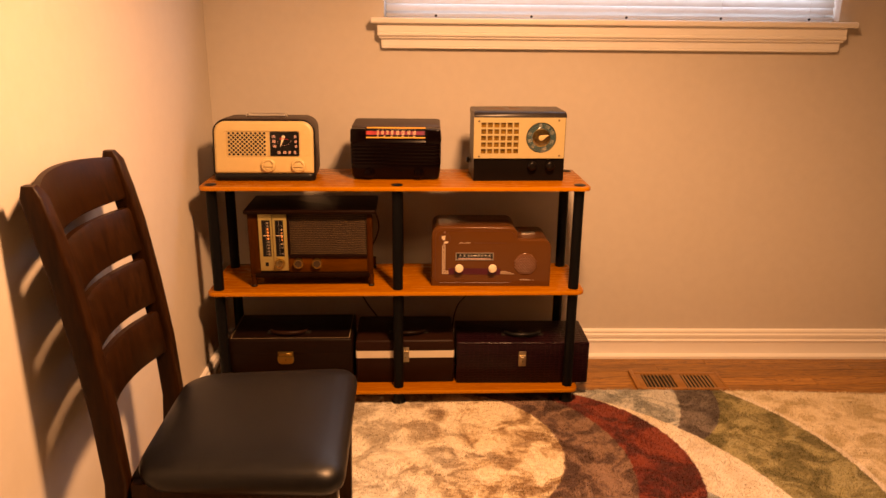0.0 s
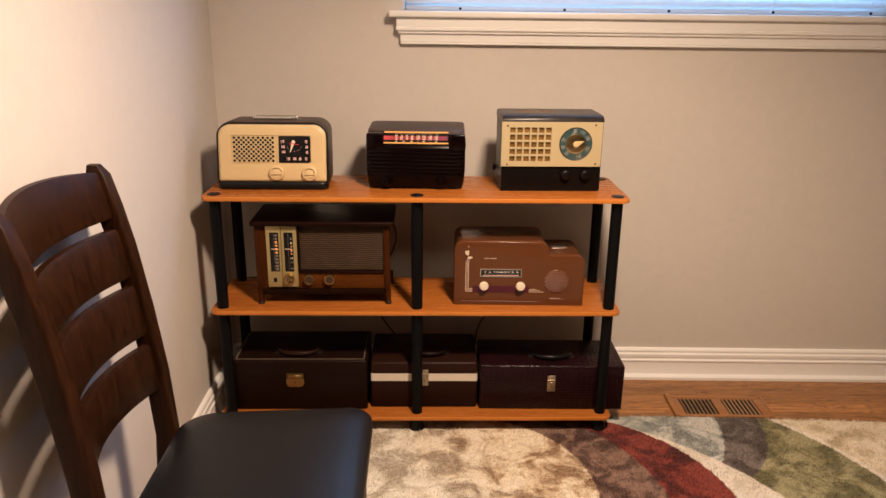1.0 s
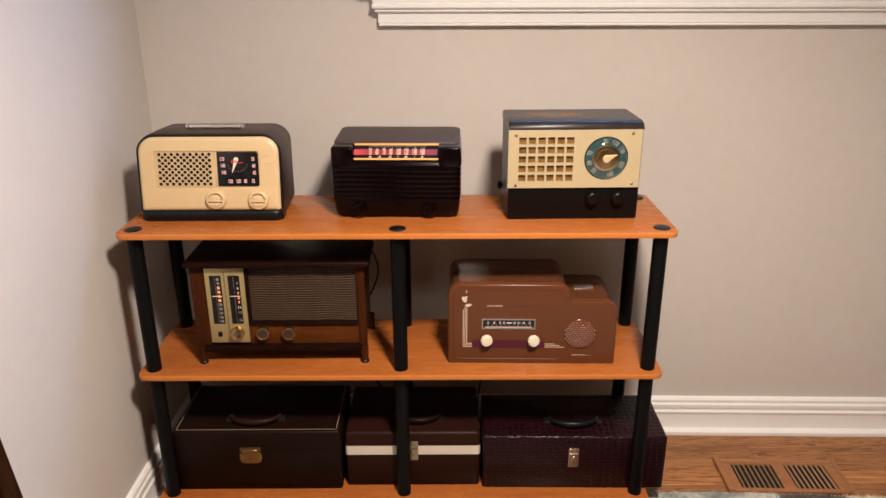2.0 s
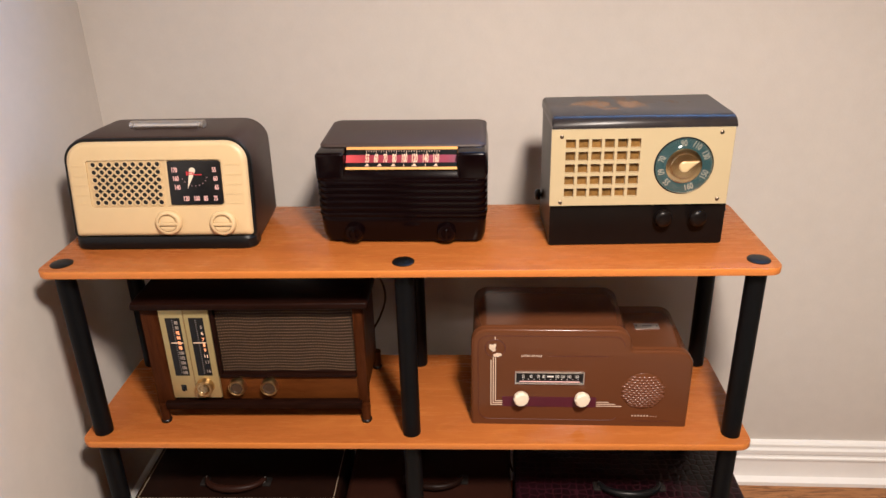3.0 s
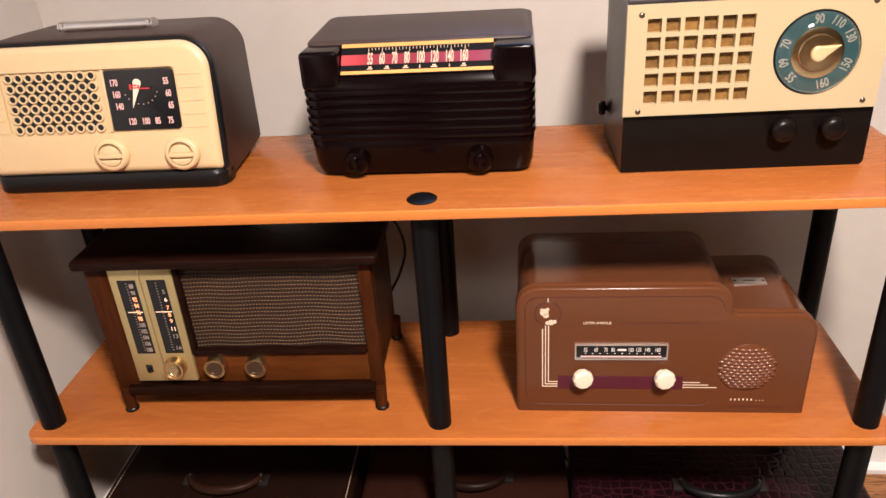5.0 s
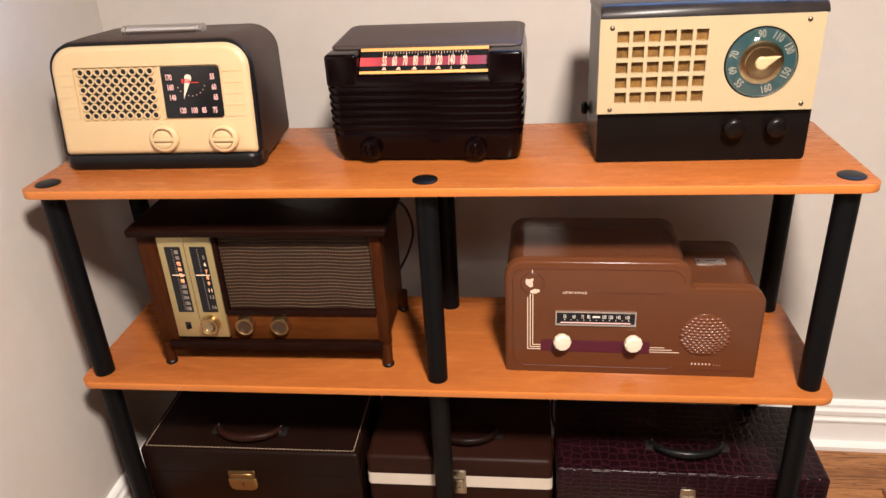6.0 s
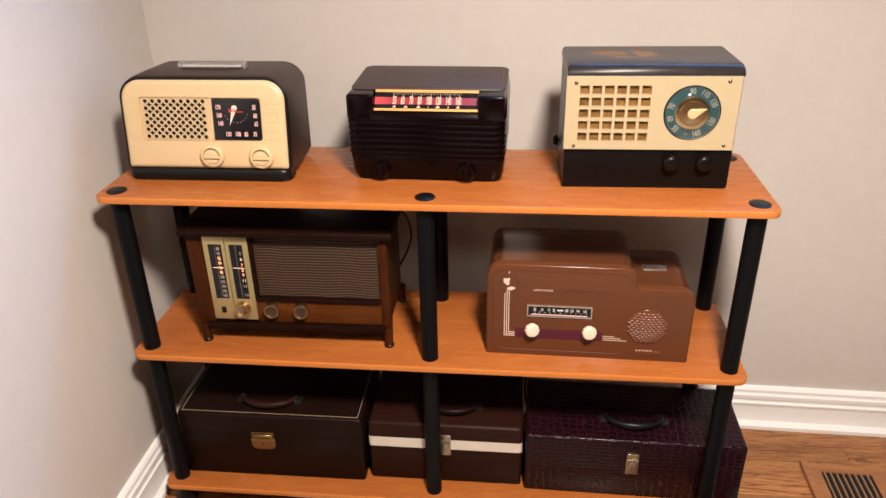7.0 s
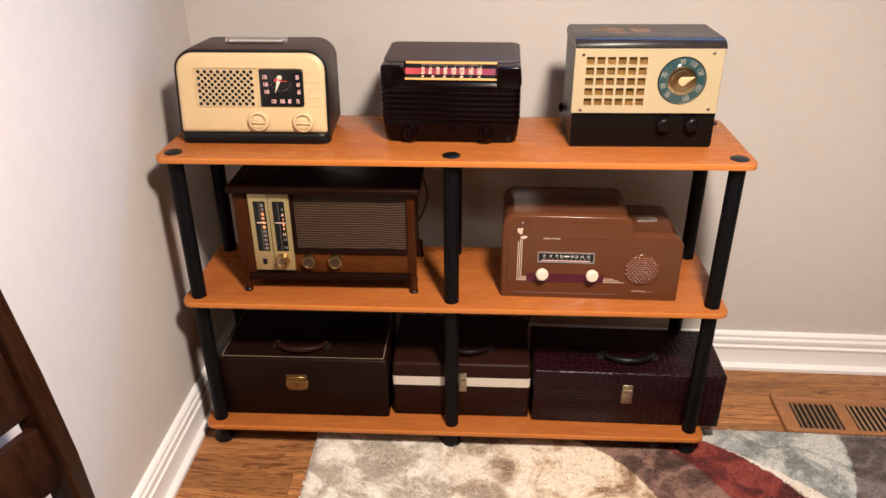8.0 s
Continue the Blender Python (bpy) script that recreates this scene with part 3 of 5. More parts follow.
def shell(t, w, d, h, seam, material, r=0.008):
    """A case's body and lid, meeting at a fine seam."""
    for nm, za, zb in (("body", 0.0, seam - 0.0003), ("lid", seam + 0.0003, h)):
        bm = mesh()
        out = rounded(-w / 2, w / 2, 0, d, r, 4)
        cx, cy = 0, d / 2
        prof = [(0.004, za), (0.0, za + 0.004), (0.0, zb), (0.002, zb)] if nm == "body" else [(0.002, za), (0.0, za), (0.0, zb - r), (r * 0.3, zb - r * 0.3), (r, zb)]
        loft(bm, [[(x - math.copysign(min(i, abs(x)), x), y - math.copysign(min(i, abs(y - cy)), y - cy), z) for x, y in out] for i, z in prof])
        part(nm, bm, material, t, smooth=50)


def case_one():
    t = thing("carrying_case", pose(-0.3605, 0.013, LOW, 0, 0, 0.2), "dark brown leatherette case with tan stitching and brass clasp", "case", "cases on the shelf")
    w, d, h = 0.411, 0.225, 0.170
    shell(t, w, d, h, 0.118, M_VINYL_A, 0.007)
    bm = mesh()
    i = 0.0095
    for x0, y0, x1, y1 in ((-w / 2 + i, i, w / 2 - i, i), (w / 2 - i, i, w / 2 - i, d - i), (-w / 2 + i, d - i, w / 2 - i, d - i), (-w / 2 + i, i, -w / 2 + i, d - i)):
        n = int(math.hypot(x1 - x0, y1 - y0) / 0.0068)
        for k in range(n):
            u = (k + 0.5) / n
            sx, sy = (0.0024, 0.0008) if y0 == y1 else (0.0008, 0.0024)
            cx, cy = x0 + (x1 - x0) * u, y0 + (y1 - y0) * u
            box(bm, cx - sx, cx + sx, cy - sy, cy + sy, h - 0.0003, h + 0.0007)
    part("stitching", bm, M_STITCH, t, "fine tan stitching", smooth=0)
    carry_handle(t, -0.0105, 0.056, h, 0.060, M_VINYL_B)
    bm = mesh()
    slab_xz(bm, [(x - 0.0165, z) for x, z in rounded(-0.0255, 0.0255, 0.108, 0.126, 0.002, 3)], -0.0035, 0.001, 0.001)
    latch = part("clasp", bm, M_BRASS, t, "worn brass clasp")
    bm = mesh()
    slab_xz(bm, [(x - 0.0165, z) for x, z in rounded(-0.027, 0.027, 0.081, 0.1075, (0.012, 0.012, 0.001, 0.001), 2)], -0.0045, 0.001, 0.0015)
    sweep(bm, [(-0.040, -0.004, 0.1075), (0.007, -0.004, 0.1075)], 0.0024, 8)
    part("tongue", bm, M_CLASP, latch)
    bm = mesh()
    box(bm, -0.0370, 0.0040, -0.0052, -0.0030, 0.1115, 0.1205, 0.0008, 1)
    part("clasp_plate", bm, M_CLASP, latch, "raised brass plate")
    bm = mesh()
    box(bm, -0.0175, -0.0155, -0.0056, -0.004, 0.094, 0.099)
    part("keyhole", bm, M_BLACK, latch, smooth=0)


def steel_catch(t, x, zc, h=0.05, w=0.021):
    bm = mesh()
    slab_xz(bm, rounded(x - w / 2, x + w / 2, zc - h / 2, zc + h / 2, 0.002, 3), -0.0025, 0.001, 0.0008)
    c = part("catch", bm, M_CATCH, t, "dull chrome catch")
    bm = mesh()
    slab_xz(bm, rounded(x - w * 0.32, x + w * 0.32, zc - h * 0.30, zc + h * 0.12, 0.002, 3), -0.0055, 0.0, 0.0012)
    sweep(bm, [(x - w * 0.42, -0.0045, zc + h * 0.2), (x + w * 0.42, -0.0045, zc + h * 0.2)], 0.003, 8)
    part("catch_lever", bm, M_CATCH, c)
    bm = mesh()
    lathe(bm, [(0.0017, 0), (0.0017, 0.0005), (0.0, 0.0006)], 10, pose(x, -0.0054, zc - h * 0.16, 90, 0, 0))
    part("keyhole", bm, M_BLACK, c)


def case_two():
    t = thing("carrying_case", pose(0.022, 0.027, LOW, 0, 0, 0.0), "brown leatherette case with a cream band", "case", "cases on the shelf")
    w, d, h = 0.334, 0.222, 0.157
    shell(t, w, d, h, 0.0915, M_VINYL_B, 0.008)
    bm = mesh()
    loft(bm, [[(x, y, z) for x, y in rounded(-w / 2 - 0.0008, w / 2 + 0.0008, -0.0008, d + 0.0008, 0.0085, 4)] for z in (0.0930, 0.1190)], False, False)
    part("band", bm, M_BAND, t, "cream vinyl band")
    carry_handle(t, 0.012, 0.066, h, 0.055, M_VINYL_A)
    steel_catch(t, 0.0015, 0.1045, 0.054, 0.024)


def case_three():
    t = thing("carrying_case", pose(0.4215, 0.0135, LOW, 0, 0, -0.9), "glossy plum crocodile pattern case overhanging the shelf", "case", "cases on the shelf")
    w, d, h = 0.451, 0.195, 0.152
    shell(t, w, d, h, 0.104, M_CROC, 0.0045)
    carry_handle(t, 0.003, 0.068, h, 0.060, M_BLACK)
    steel_catch(t, -0.0015, 0.0915, 0.054, 0.0255)


case_one()
case_two()
case_three()

# ---- radios ----
M_CREAM = plain("cream_bakelite", (0.59, 0.457, 0.222), 0.38, vary=0.05, scale=50, relief=0.05)
M_CREAM_P = plain("cream_faceplate", (0.45, 0.376, 0.205), 0.36, vary=0.04, scale=50, relief=0.04)
M_BAKE = plain("brown_black_bakelite", (0.0050, 0.0037, 0.0034), 0.32, spec=0.17, vary=0.2, scale=60, relief=0.05)
M_BAKE_A = plain("brown_grey_bakelite", (0.036, 0.0200, 0.0130), 0.42, spec=0.3, vary=0.15, scale=60, relief=0.05)
M_LID = plain("matt_brown_lid", (0.046, 0.031, 0.025), 0.50, vary=0.12, scale=60, relief=0.05)
M_BAKE_B = plain("deep_brown_bakelite", (0.0030, 0.0011, 0.0014), 0.20, spec=0.17, vary=0.2, scale=60, relief=0.04, coat=0.03)
M_STEEL = plain("brushed_steel", (0.74, 0.71, 0.66), 0.42, 1.0, vary=0.06, scale=90, relief=0.08)
M_DIALBLACK = plain("dial_black", (0.008, 0.008, 0.009), 0.22, vary=0.1, relief=0)
M_INK = plain("white_ink", (0.72, 0.68, 0.62), 0.5, vary=0.05, relief=0)
M_PINKINK = plain("pale_ink", (0.72, 0.46, 0.42), 0.5, vary=0.05, relief=0)
M_REDINK = plain("red_ink", (0.45, 0.03, 0.03), 0.45, vary=0.1, relief=0)
M_IVORY = plain("ivory_plastic", (0.74, 0.66, 0.50), 0.34, vary=0.05, relief=0.05)
# strong dark mottling puts the shade of deep grille holes into the cloth's colour
M_GOLDCLOTH = plain("golden_cloth_shaded", (0.185, 0.100, 0.008), 0.55, 0.15, vary=0.75, scale=180, relief=0.6, depth=0.002)
M_TEAL = plain("teal_dial", (0.032, 0.068, 0.078), 0.3, vary=0.1, relief=0)
M_GOLD = plain("gold_disc", (0.56, 0.43, 0.19), 0.24, 1.0, vary=0.15)
m_lens, nt, b = node_mat("dial_lens", 0.03)
clear = nt.nodes.new("ShaderNodeBsdfTransparent")
gloss = nt.nodes.new("ShaderNodeBsdfGlossy")
gloss.inputs["Roughness"].default_value = 0.07
edge = nt.nodes.new("ShaderNodeFresnel")
edge.inputs[0].default_value = 1.58
pane_mix = nt.nodes.new("ShaderNodeMixShader")
nt.links.new(edge.outputs[0], pane_mix.inputs[0])
nt.links.new(clear.outputs[0], pane_mix.inputs[1])
nt.links.new(gloss.outputs[0], pane_mix.inputs[2])
nt.links.new(pane_mix.outputs[0], nt.nodes["Material Output"].inputs[0])
M_LENS = m_lens


def disc(bm, x, z, y, r, th, seg=24, rim=0.0008):
    """A round plate in the face, its front at y - th."""
    lathe(bm, [(0.0, 0), (r, 0), (r, th - rim), (r - rim, th), (0.0, th)], seg, pose(x, y, z, 90, 0, 0))


def bar(bm, x0, x1, z0, z1, y, th=0.0006):
    box(bm, x0, x1, y - th, y, z0, z1)


# cream and brown table radio with a carrying handle
def radio_cream():
    t = thing("table_radio", pose(-0.4190, 0.061, TOP, 0, 0, 0.3) @ Matrix.Diagonal((1.025, 1, 0.972, 1)), "cream and dark brown bakelite table radio with chrome handle", "radio", "radios on the shelf")
    lean = pose(0, 0.0, 0, -8.0, 0, 0)
    k = math.tan(radians(8.0))
    out = rounded(-0.1555, 0.1555, 0.001, 0.197, (0.004, 0.012, 0.042, 0.042), 9)
    bm = mesh()
    rings = []
    for y, inset, follow in ((0.006, 0.004, 1), (0.0075, 0.0008, 1), (0.012, 0.0, 1), (0.06, 0.0008, 0.8), (0.168, 0.0045, 0.12), (0.183, 0.009, 0.0), (0.189, 0.017, 0)):
        rings.append([(x * (1 - inset / 0.156), y + z * k * follow, 0.1 + (z - 0.1) * (1 - inset / 0.1)) for x, z in out])
    loft(bm, rings)
    part("cabinet", bm, M_BAKE_A, t, smooth=45)
    bm = mesh()
    rings = []
    for z, o in ((0.0, 0.002), (0.003, 0.0), (0.019, 0.0), (0.0235, 0.003)):
        rings.append([(x, y, z) for x, y in rounded(-0.1555 + o, 0.1555 - o, -0.004 + o, 0.034 - o, (0.020, 0.020, 0.004, 0.004), 5)])
    loft(bm, rings)
    part("base", bm, M_BLACK, t, "black base plinth")
    bm = mesh()
    rim = rounded(-0.1515, 0.1515, 0.0235, 0.1925, (0.006, 0.006, 0.036, 0.036), 9)
    hole = rounded(-0.1165, 0.109, 0.0775, 0.1605, 0.005, 9)
    draw = lambda o, y: [(x * (1 - o / 0.1515), y, 0.108 + (z - 0.108) * (1 - o / 0.0845)) for x, z in rim]
    rings = [draw(0.0, 0.012)] + [draw(0.010 * (1 - math.cos(a)), -0.0045 + 0.010 * (1 - math.sin(a))) for a in [math.pi / 10 * q for q in range(6)]]
    rings += [[(x, y, z) for x, z in hole] for y in (-0.0045, -0.0008)]
    loft(bm, rings)
    face = part("faceplate", bm, M_CREAM, t, "cream bakelite front", 50, lean)
    # black slab drawn in for the shadow in the gap between front and cabinet
    bm = mesh()
    slab_xz(bm, rounded(-0.1560, 0.1560, 0.0225, 0.1975, (0.006, 0.006, 0.041, 0.041), 9), 0.0035, 0.0135, 0.0015)
    part("rim", bm, M_BLACK, t, "black slab drawing the shadow line round the cream front", 45, lean)
    bm = mesh()
    lathe(bm, [(0.0040, 0.0), (0.0061, 0.0), (0.0066, 0.0016), (0.0061, 0.0030), (0.0050, 0.0034), (0.0040, 0.0028), (0.0040, 0.0)], 14)
    bmesh.ops.delete(bm, geom=[f for f in bm.faces if len(f.verts) > 4], context="FACES_ONLY")
    lathe(bm, [(0.0, 0.0010), (0.0042, 0.0010), (0.0042, 0.0014), (0.0, 0.0014)], 12, mat=1)
    ring_me = finish(bm, "grille_ring", [M_CREAM, M_DIALBLACK])
    bm = mesh()
    lathe(bm, [(0.0, 0.0), (0.0047, 0.0), (0.0047, 0.0009), (0.0, 0.0009)], 4)
    pin_me = finish(bm, "pin_hole", M_DIALBLACK, 0)
    for r in range(6):
        for c in range(9):
            x = -0.1050 + c * 0.01345 
            part("grille_ring", ring_me, None, face, m=pose(x, -0.0010, 0.1530 - r * 0.01345, 90, 0, 0))
            if r < 5 and c < 8:
                part("pin_hole", pin_me, None, face, m=pose(x + 0.0067, -0.0010, 0.1530 - (r + 0.5) * 0.01345, 90, 0, 0))
    bm = mesh()
    box(bm, 0.0145, 0.0185, -0.0040, 0.0, 0.079, 0.160, 0.0006, 1)
    part("mullion", bm, M_CREAM, face)
    for s in (-1, 1):
        for q in range(5):
            z = 0.0825 + q * 0.0170
            x0, x1 = (-0.1400, -0.1195) if s < 0 else (0.1115, 0.1400)
            bm = mesh()
            box(bm, x0, x1, -0.0053, -0.0030, z - 0.0007, z + 0.0007)
            part("flute", bm, M_CREAM, face, smooth=0)
    bm = mesh()
    slab_xz(bm, rounded(0.0190, 0.107, 0.0805, 0.1580, (0.002, 0.004, 0.006, 0.002), 4), -0.0066, -0.003, 0.0004)
    dial = part("dial", bm, M_DIALBLACK, face, "black dial with pink numerals", m=pose(0, 0.0030, 0))
    for txt, x, z in (("170", 0.0300, 0.1420), ("160", 0.0310, 0.1270), ("140", 0.0325, 0.1115), ("120", 0.0455, 0.0915), ("100", 0.0630, 0.0915), ("85", 0.0785, 0.0915), ("75", 0.0950, 0.0915), ("65", 0.0985, 0.1110), ("60", 0.0975, 0.1265), ("55", 0.0965, 0.1420)):
        lettering("numeral", txt, 0.0102, pose(x, -0.0068, z, 90, 0, 0) @ Matrix.Diagonal((0.68, 1.15, 1, 1)), M_PINKINK, dial, bold=0.0003)
    bm = mesh()
    pts = [(0.0605 + 0.0052 * math.cos(a), 0.1415 + 0.0052 * math.sin(a)) for a in [radians(-15 + 30 * q) for q in range(8)]] + [(0.0505, 0.1095)]
    loft(bm, [[(x, -0.0090, z) for x, z in pts], [(x, -0.0080, z) for x, z in pts]])
    part("pointer", bm, M_IVORY, dial, smooth=0)
    bm = mesh()
    for x0, x1, z0, z1 in ((0.0505, 0.0530, 0.1330, 0.1400), (0.0535, 0.0600, 0.1375, 0.1395), (0.0540, 0.0640, 0.1345, 0.1362), (0.0610, 0.0630, 0.1340, 0.1390), (0.0640, 0.0760, 0.1335, 0.1350)):
        bar(bm, x0, x1, z0, z1, -0.0091, 0.0004)
    part("script_mark", bm, M_REDINK, dial, "red script mark", 0)
    bm = mesh()
    for q in range(9):
        a = radians(205 + q * 17)
        bar(bm, 0.0625 + 0.022 * math.cos(a) - 0.0005, 0.0625 + 0.022 * math.cos(a) + 0.0005, 0.1360 + 0.022 * math.sin(a) - 0.0007, 0.1360 + 0.022 * math.sin(a) + 0.0007, -0.0067, 0.0003)
    part("tick_mark", bm, M_PINKINK, dial, smooth=0)
    for x, z in ((0.0125, 0.0500), (0.1045, 0.0485)):
        bm = mesh()
        lathe(bm, [(0.0, 0.0), (0.0225, 0.0), (0.0228, 0.003), (0.0212, 0.0075), (0.0190, 0.0090), (0.0160, 0.0090), (0.0155, 0.0040), (0.0, 0.0040)], 32, pose(x, -0.0045, z, 90, 0, 0))
        knob = part("knob", bm, M_CREAM, face)
        bm = mesh()
        box(bm, x - 0.0156, x + 0.0156, -0.0142, -0.0080, z - 0.0042, z + 0.0012, 0.0008)
        part("grip", bm, M_CREAM, knob)
        for r0, a0, a1 in ((0.0122, 6, 174), (0.0150, 207, 333)):
            bm = mesh()
            moon = [(x + r0 * math.cos(a), z + r0 * math.sin(a)) for a in [radians(a0 + (a1 - a0) * q / 14) for q in range(15)]]
            slab_xz(bm, moon, -0.0132, -0.0082, 0.0006, steps=2)
            part("grip_field", bm, M_CREAM, knob)
    bm = mesh()
    rings = [[(x, 0.098 + 0.0105 * math.cos(a), 0.2005 + 0.0075 * math.sin(a)) for a in [radians(20 * q) for q in range(18)]] for x in (-0.0635, -0.0620, 0.0620, 0.0635)]
    loft(bm, rings)
    handle = part("handle", bm, M_STEEL, t, "chrome bar handle", 50)
    for s in (-1, 1):
        bm = mesh()
        box(bm, s * 0.0585 - 0.0045, s * 0.0585 + 0.0045, 0.0875, 0.1085, 0.190, 0.2070, 0.003)
        part("handle_end", bm, M_CHROME, handle)


# low black-brown radio with a sloping red dial
def radio_dark():
    t = thing("table_radio", pose(-0.005, 0.083, TOP, 0, 0, -1.4) @ Matrix.Diagonal((1.012, 1, 1, 1)), "dark brown bakelite radio with sloping red slide dial", "radio", "radios on the shelf")
    prof = [(0.002, 0.000, 0.132), (0.005, -0.005, 0.1365), (0.018, -0.0100, 0.1395), (0.040, -0.0120, 0.1410), (0.049, -0.0120, 0.1415)]
    for q in range(6):
        z = 0.051 + q * 0.0112
        prof += [(z, -0.0118, 0.1405), (z + 0.0014, -0.0136, 0.1425), (z + 0.0052, -0.0142, 0.1432), (z + 0.0086, -0.0136, 0.1425), (z + 0.0100, -0.0118, 0.1405)]
    prof += [(0.1190, -0.0118, 0.1425), (0.1225, -0.0108, 0.1440), (0.131, -0.0060, 0.1440), (0.148, 0.0110, 0.1430), (0.1610, 0.0240, 0.1405), (0.1640, 0.0290, 0.1380)]
    bm = mesh()
    loft(bm, [[(x, y, z) for x, y in rounded(-hw, hw, yf, 0.166, (0.020, 0.020, 0.012, 0.012), 5)] for z, yf, hw in prof])
    part("cabinet", bm, M_BAKE_B, t, smooth=35)
    for s in (-1, 1):
        bm = mesh()
        box(bm, s * 0.1170 - 0.0240, s * 0.1170 + 0.0240, -0.0118, 0.05, 0.1165, 0.1640, 0.0055, 4)
        part("shoulder", bm, M_BAKE_B, t, smooth=60)
    bm = mesh()
    rings = []
    for z, o in ((0.1620, 0.0), (0.1640, -0.0012), (0.1665, 0.0), (0.1685, 0.004)):
        rings.append([(x, y, z + (y - 0.03) * 0.045 + 0.002 * (1 - (x / 0.142) ** 2)) for x, y in rounded(-0.1395 + o, 0.1395 - o, 0.027 + o, 0.169 - o, (0.014, 0.014, 0.012, 0.012), 5)])
    loft(bm, rings)
    part("lid", bm, M_LID, t, "matt brown top cover", 40)
    slope = pose(0.001, -0.0075, 0.1335, -42.0, 0, 0)
    bm = mesh()
    box(bm, -0.0935, 0.0935, -0.0012, 0.004, 0.0, 0.0425, 0.0008, 1)
    dial = part("dial", bm, M_DIALBLACK, t, "slide dial in red, black and yellow", 38, slope)
    M_NUM = plain("cream_numeral_ink", (0.62, 0.46, 0.30), 0.5, vary=0.05, relief=0)
    M_YEL = plain("yellow_border", (0.62, 0.33, 0.055), 0.4, vary=0.08, relief=0)
    # red band; the glow at its left and purple sheen at its right are painted in
    m, nt, b = node_mat("red_band_glow_sheen", 0.3)
    v = coords(nt)
    sep = nt.nodes.new("ShaderNodeSeparateXYZ")
    nt.links.new(v, sep.inputs[0])
    u = maths(nt, "MULTIPLY_ADD", sep.outputs[0], 5.35, 0.5)
    nt.links.new(ramp(nt, u, [(0.03, (0.45, 0.06, 0.055)), (0.20, (0.21, 0.026, 0.036)), (0.55, (0.18, 0.026, 0.040)), (0.90, (0.20, 0.035, 0.065)), (1.0, (0.16, 0.06, 0.09))]), b.inputs["Base Color"])
    for z0, z1, mt in ((0.0005, 0.0050, M_YEL), (0.0370, 0.0420, M_YEL), (0.0130, 0.0270, m)):
        bm = mesh()
        bar(bm, -0.0925, 0.0925, z0, z1, -0.0012, 0.0004)
        part("dial_band", bm, mt, dial, smooth=0)
    for txt, x in (("55", -0.0567), ("60", -0.0421), ("70", -0.0267), ("80", -0.0116), ("100", 0.0049), ("120", 0.0217), ("140", 0.0398), ("160", 0.0572)):
        lettering("numeral", txt, 0.0150, pose(x, -0.0018, 0.0200, 90, 0, 0) @ Matrix.Diagonal((0.46, 1.42, 1, 1)), M_NUM, dial, bold=0.0004)
    bm = mesh()
    for q in range(30):
        x = -0.0590 + q * 0.0042
        bar(bm, x - 0.0003, x + 0.0003, 0.0325 if q % 4 else 0.0290, 0.0360, -0.0012, 0.0004)
    for x, w in ((-0.0567, 0.0034), (-0.0360, 0.0036), (-0.0130, 0.0036), (0.0042, 0.0008), (0.0215, 0.0040), (0.0400, 0.0008), (0.0570, 0.0034)):
        bar(bm, x - w, x + w, 0.0066, 0.0080, -0.0012, 0.0004)
        bar(bm, x - w * 0.5, x + w * 0.6, 0.0086, 0.0106, -0.0012, 0.0004)
    tagged(part("dial_mark", bm, M_NUM, dial, smooth=0), kind="stuff")
    for x in (-0.083, 0.074):
        bm = mesh()
        lathe(bm, [(0.0, 0.0), (0.0140, 0.0), (0.0162, 0.003), (0.0162, 0.010), (0.0140, 0.0130), (0.0085, 0.0135), (0.007, 0.0115), (0.0, 0.0115)], 24, pose(x, -0.0085, 0.0240, 90, 0, 0))
        kn = part("knob", bm, M_BAKE_B, t, "glossy dark knob")
        bm = mesh()
        box(bm, x - 0.0030, x + 0.0030, -0.0265, -0.018, 0.0140, 0.0340, 0.0025, 3)
        part("grip", bm, M_BAKE_B, kn, smooth=60)
    for x in (-0.085, 0.085):
        for y in (0.025, 0.135):
            bm = mesh()
            lathe(bm, [(0.009, 0.0), (0.011, 0.002), (0.011, 0.010)], 12, pose(x, y, 0))
            part("rubber_foot", bm, M_BLACK, t)


def holed_plate(bm, xs, zs, holes, y0, y1):
    """A plate cut into cells; cells listed as holes stay open."""
    nx, nz = len(xs) - 1, len(zs) - 1
    vf = {(i, j): bm.verts.new((x, y0, z)) for i, x in enumerate(xs) for j, z in enumerate(zs)}
    vb = {(i, j): bm.verts.new((x, y1, z)) for i, x in enumerate(xs) for j, z in enumerate(zs)}
    solid = lambda i, j: 0 <= i < nx and 0 <= j < nz and (i, j) not in holes
    for i in range(nx):
        for j in range(nz):
            if not solid(i, j):
                continue
            q = [(i, j), (i + 1, j), (i + 1, j + 1), (i, j + 1)]
            bm.faces.new([vf[p] for p in q])
            bm.faces.new([vb[p] for p in reversed(q)])
            for (di, dj), (a, c) in zip(((0, -1), (1, 0), (0, 1), (-1, 0)), ((0, 1), (1, 2), (2, 3), (3, 0))):
                if not solid(i + di, j + dj):
                    bm.faces.new((vf[q[a]], vb[q[a]], vb[q[c]], vf[q[c]]))


M_SCREW = plain("tarnished_screw", (0.16, 0.13, 0.09), 0.35, 0.9, vary=0.15, scale=90)


